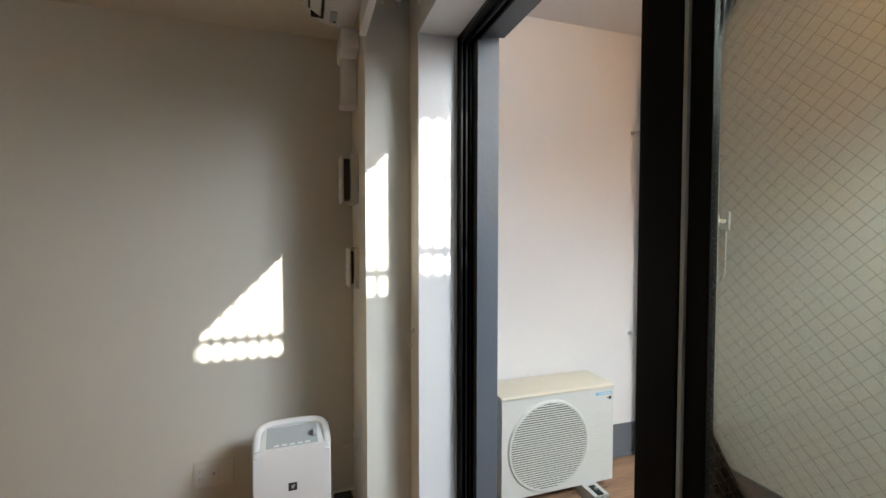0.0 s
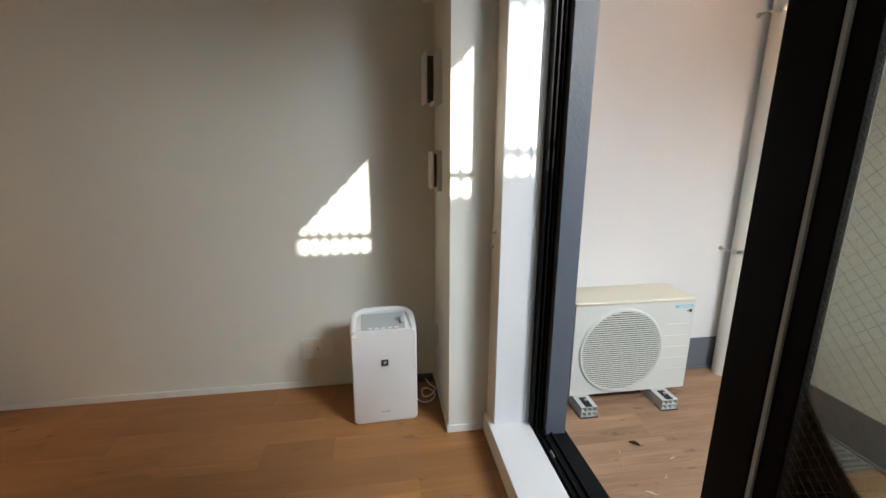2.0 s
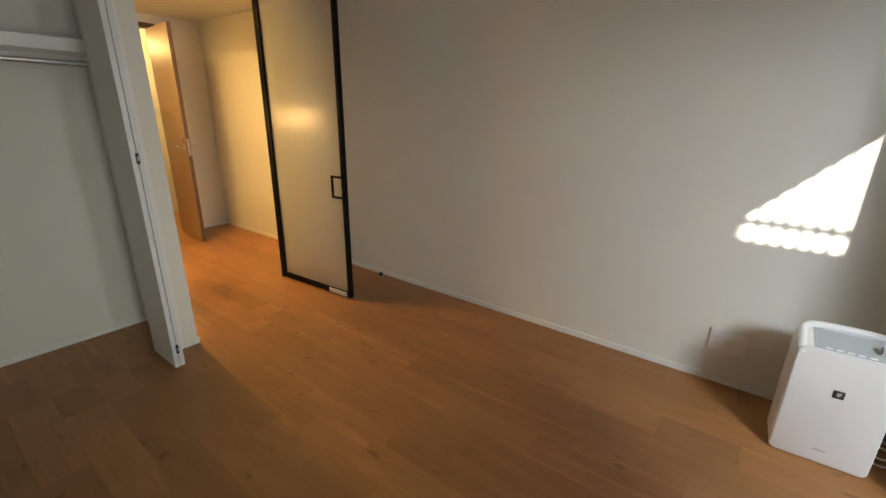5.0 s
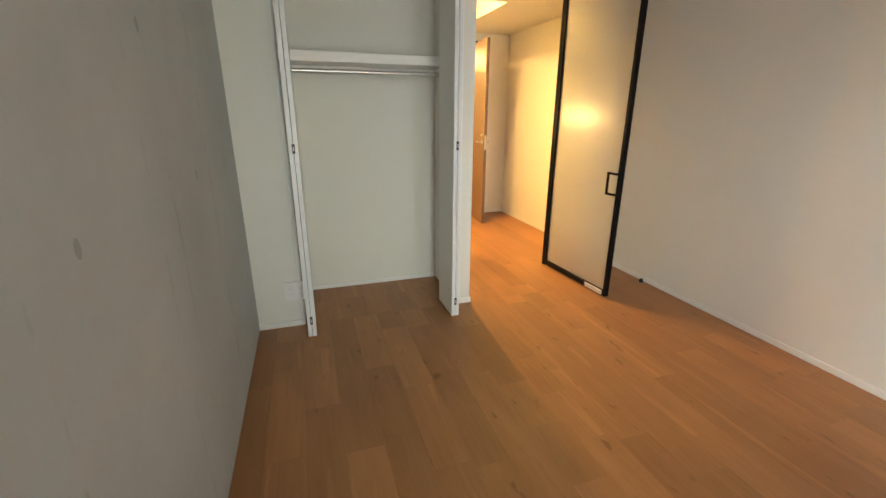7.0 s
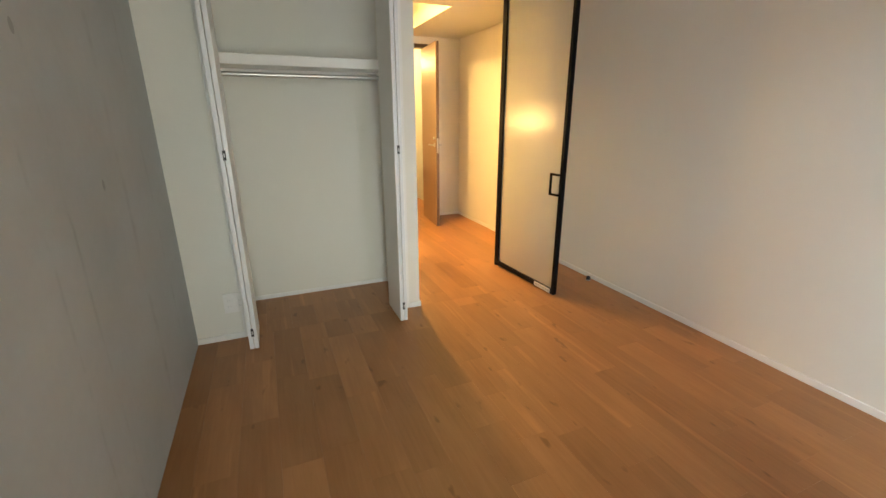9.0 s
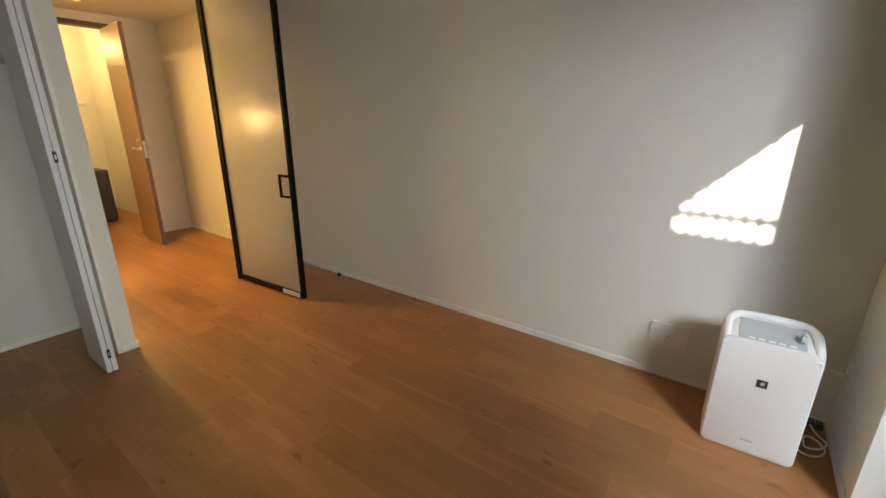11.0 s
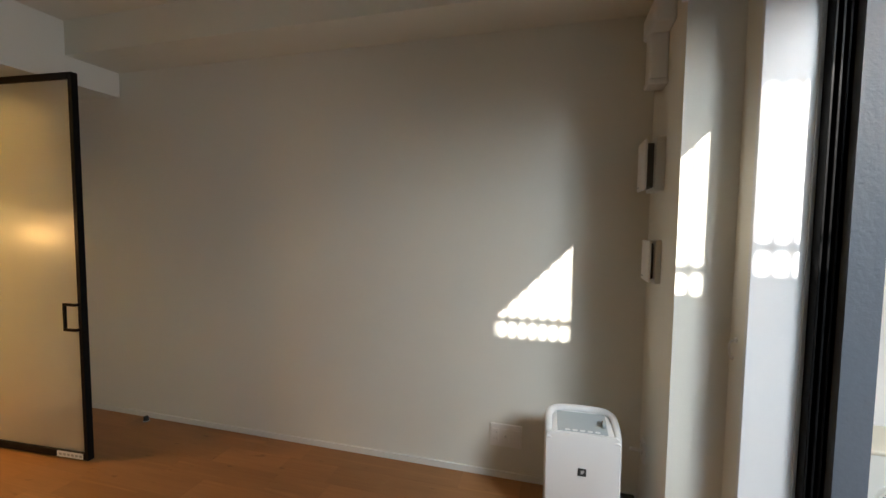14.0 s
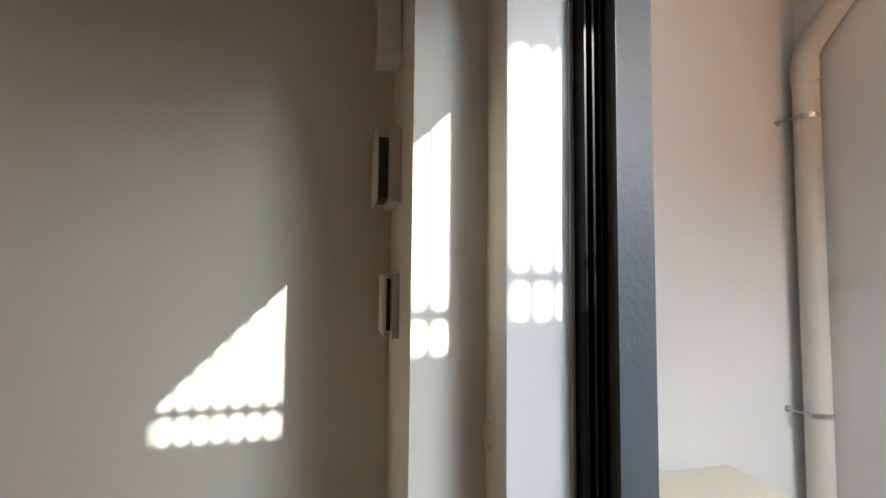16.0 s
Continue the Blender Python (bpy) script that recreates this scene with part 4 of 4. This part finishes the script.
# ---- floor boards ----
def wood(name, base, dark, rough, bump=0.05):
    """Board wood: each board its own tone, long grain, pores and knots along x."""
    mat = bpy.data.materials.new(name)
    mat.use_nodes = True
    nt = mat.node_tree
    nd, lk = nt.nodes, nt.links
    b = nd["Principled BSDF"]
    co, info = nd.new("ShaderNodeTexCoord"), nd.new("ShaderNodeObjectInfo")
    geo = nd.new("ShaderNodeNewGeometry")
    off = nd.new("ShaderNodeVectorMath")
    off.operation = "MULTIPLY_ADD"
    comb = nd.new("ShaderNodeCombineXYZ")
    for i in range(3):
        lk.new(info.outputs["Random"], comb.inputs[i])
    lk.new(comb.outputs[0], off.inputs[0])
    off.inputs[1].default_value = (37, 91, 13)
    lk.new(geo.outputs["Position"], off.inputs[2])

    def tex(scale, stretch, detail, dist=0.0):
        mp, no = nd.new("ShaderNodeMapping"), nd.new("ShaderNodeTexNoise")
        mp.inputs["Scale"].default_value = stretch
        no.inputs["Scale"].default_value, no.inputs["Detail"].default_value, no.inputs["Distortion"].default_value = scale, detail, dist
        lk.new(off.outputs[0], mp.inputs[0])
        lk.new(mp.outputs[0], no.inputs["Vector"])
        return no.outputs[0]

    grain, broad, pores = tex(14, (0.35, 5, 5), 6, 0.6), tex(3.0, (0.8, 3, 3), 4), tex(60, (0.25, 6, 6), 3)
    ramp = nd.new("ShaderNodeValToRGB")
    ramp.color_ramp.elements[0].position, ramp.color_ramp.elements[0].color = 0.3, (*dark, 1)
    ramp.color_ramp.elements[1].position, ramp.color_ramp.elements[1].color = 0.7, (*base, 1)
    mixv = nd.new("ShaderNodeMath")
    mixv.operation = "MULTIPLY_ADD"
    lk.new(grain, mixv.inputs[0])
    mixv.inputs[1].default_value = 0.38
    h = nd.new("ShaderNodeMath")
    h.operation = "MULTIPLY"
    lk.new(broad, h.inputs[0])
    h.inputs[1].default_value = 0.62
    lk.new(h.outputs[0], mixv.inputs[2])
    lk.new(mixv.outputs[0], ramp.inputs[0])
    tone = nd.new("ShaderNodeMapRange")
    tone.inputs["To Min"].default_value, tone.inputs["To Max"].default_value = 0.87, 1.13
    lk.new(info.outputs["Random"], tone.inputs["Value"])
    pr = nd.new("ShaderNodeMapRange")
    pr.inputs["From Min"].default_value, pr.inputs["From Max"].default_value = 0.30, 0.42
    pr.inputs["To Min"].default_value, pr.inputs["To Max"].default_value = 0.93, 1.0
    lk.new(pores, pr.inputs["Value"])
    knots = nd.new("ShaderNodeMapRange")
    knots.inputs["From Min"].default_value, knots.inputs["From Max"].default_value = 0.675, 0.74
    knots.inputs["To Min"].default_value, knots.inputs["To Max"].default_value = 1.0, 0.66
    lk.new(tex(9.0, (0.8, 1.9, 1.9), 2), knots.inputs["Value"])
    mk = nd.new("ShaderNodeMath")
    mk.operation = "MULTIPLY"
    lk.new(knots.outputs[0], mk.inputs[0])
    lk.new(tone.outputs[0], mk.inputs[1])
    mm = nd.new("ShaderNodeMath")
    mm.operation = "MULTIPLY"
    lk.new(mk.outputs[0], mm.inputs[0])
    lk.new(pr.outputs[0], mm.inputs[1])
    streak = nd.new("ShaderNodeMapRange")
    streak.inputs["From Min"].default_value, streak.inputs["From Max"].default_value = 0.60, 0.74
    streak.inputs["To Min"].default_value, streak.inputs["To Max"].default_value = 1.0, 1.28
    lk.new(tex(4.0, (0.22, 5.5, 5.5), 2, 0.3), streak.inputs["Value"])
    ms = nd.new("ShaderNodeMath")
    ms.operation = "MULTIPLY"
    lk.new(mm.outputs[0], ms.inputs[0])
    lk.new(streak.outputs[0], ms.inputs[1])
    sc = nd.new("ShaderNodeVectorMath")
    sc.operation = "SCALE"
    lk.new(ramp.outputs[0], sc.inputs[0])
    lk.new(ms.outputs[0], sc.inputs["Scale"])
    lk.new(sc.outputs[0], b.inputs["Base Color"])
    rr = nd.new("ShaderNodeMapRange")
    rr.inputs["To Min"].default_value, rr.inputs["To Max"].default_value = rough - 0.06, rough + 0.10
    lk.new(broad, rr.inputs["Value"])
    lk.new(rr.outputs[0], b.inputs["Roughness"])
    b.inputs["Specular IOR Level"].default_value = 0.35
    bp = nd.new("ShaderNodeBump")
    bp.inputs["Strength"].default_value, bp.inputs["Distance"].default_value = bump, 0.001
    lk.new(grain, bp.inputs["Height"])
    lk.new(bp.outputs[0], b.inputs["Normal"])
    return mat


OAK = wood("oak_boards", (0.395, 0.190, 0.073), (0.30, 0.136, 0.049), 0.34, 0.03)
VINYL = wood("vinyl_boards", (0.45, 0.275, 0.17), (0.26, 0.15, 0.09), 0.5)
rng = random.Random(7)


def boards(floor, x0, x1, y0, y1, top, width, lengths, mat, thick=0.011, gap=0.0002):
    """Boards along x, each an object; boards of one size share a mesh."""
    cache = {}
    y = y1
    while y > y0 + 0.002:
        w = min(width, y - y0)
        x = x0 - rng.uniform(0, lengths[-1])
        while x < x1:
            ln = rng.choice(lengths)
            a, e = max(x, x0), min(x + ln, x1)
            x += ln
            if e - a < 0.01:
                continue
            key = (round(e - a, 3), round(w, 3))
            if key not in cache:
                l2, w2, c = key[0] / 2 - gap / 2, key[1] / 2 - gap / 2, 0.0003
                me = bpy.data.meshes.new("board")
                vs = [(-l2, -w2, -thick), (l2, -w2, -thick), (l2, w2, -thick), (-l2, w2, -thick), (-l2, -w2, -c), (l2, -w2, -c), (l2, w2, -c), (-l2, w2, -c),
                      (-l2 + c, -w2 + c, 0), (l2 - c, -w2 + c, 0), (l2 - c, w2 - c, 0), (-l2 + c, w2 - c, 0)]
                fs = [(8, 9, 10, 11)] + [(i, (i + 1) % 4, 4 + (i + 1) % 4, 4 + i) for i in range(4)] + [(4 + i, 4 + (i + 1) % 4, 8 + (i + 1) % 4, 8 + i) for i in range(4)]
                me.from_pydata(vs, [], fs)
                me.materials.append(mat)
                cache[key] = me
            ob = new("board", cache[key])
            ob.location = ((a + e) / 2, y - w / 2, top)
            ob.parent = floor
        y -= w


FLOOR = bpy.data.objects["floor"]
STAVES = (0.303, 0.404, 0.505, 0.606, 0.909)
boards(FLOOR, EX, WX - 0.018, CY, -0.005, 0, 0.15, STAVES, OAK)
boards(FLOOR, CLX, EX, -2.55, -1.54, 0, 0.15, STAVES, OAK)
boards(FLOOR, -7.2, EX, HY, -0.005, 0, 0.15, (0.606, 0.909, 1.212), OAK)
boards(bpy.data.objects["balcony_floor"], GX + 0.006, BX - 0.006, -2.61, BY - 0.006, BZ, 0.10, (0.6, 0.75, 0.9), VINYL, 0.007)
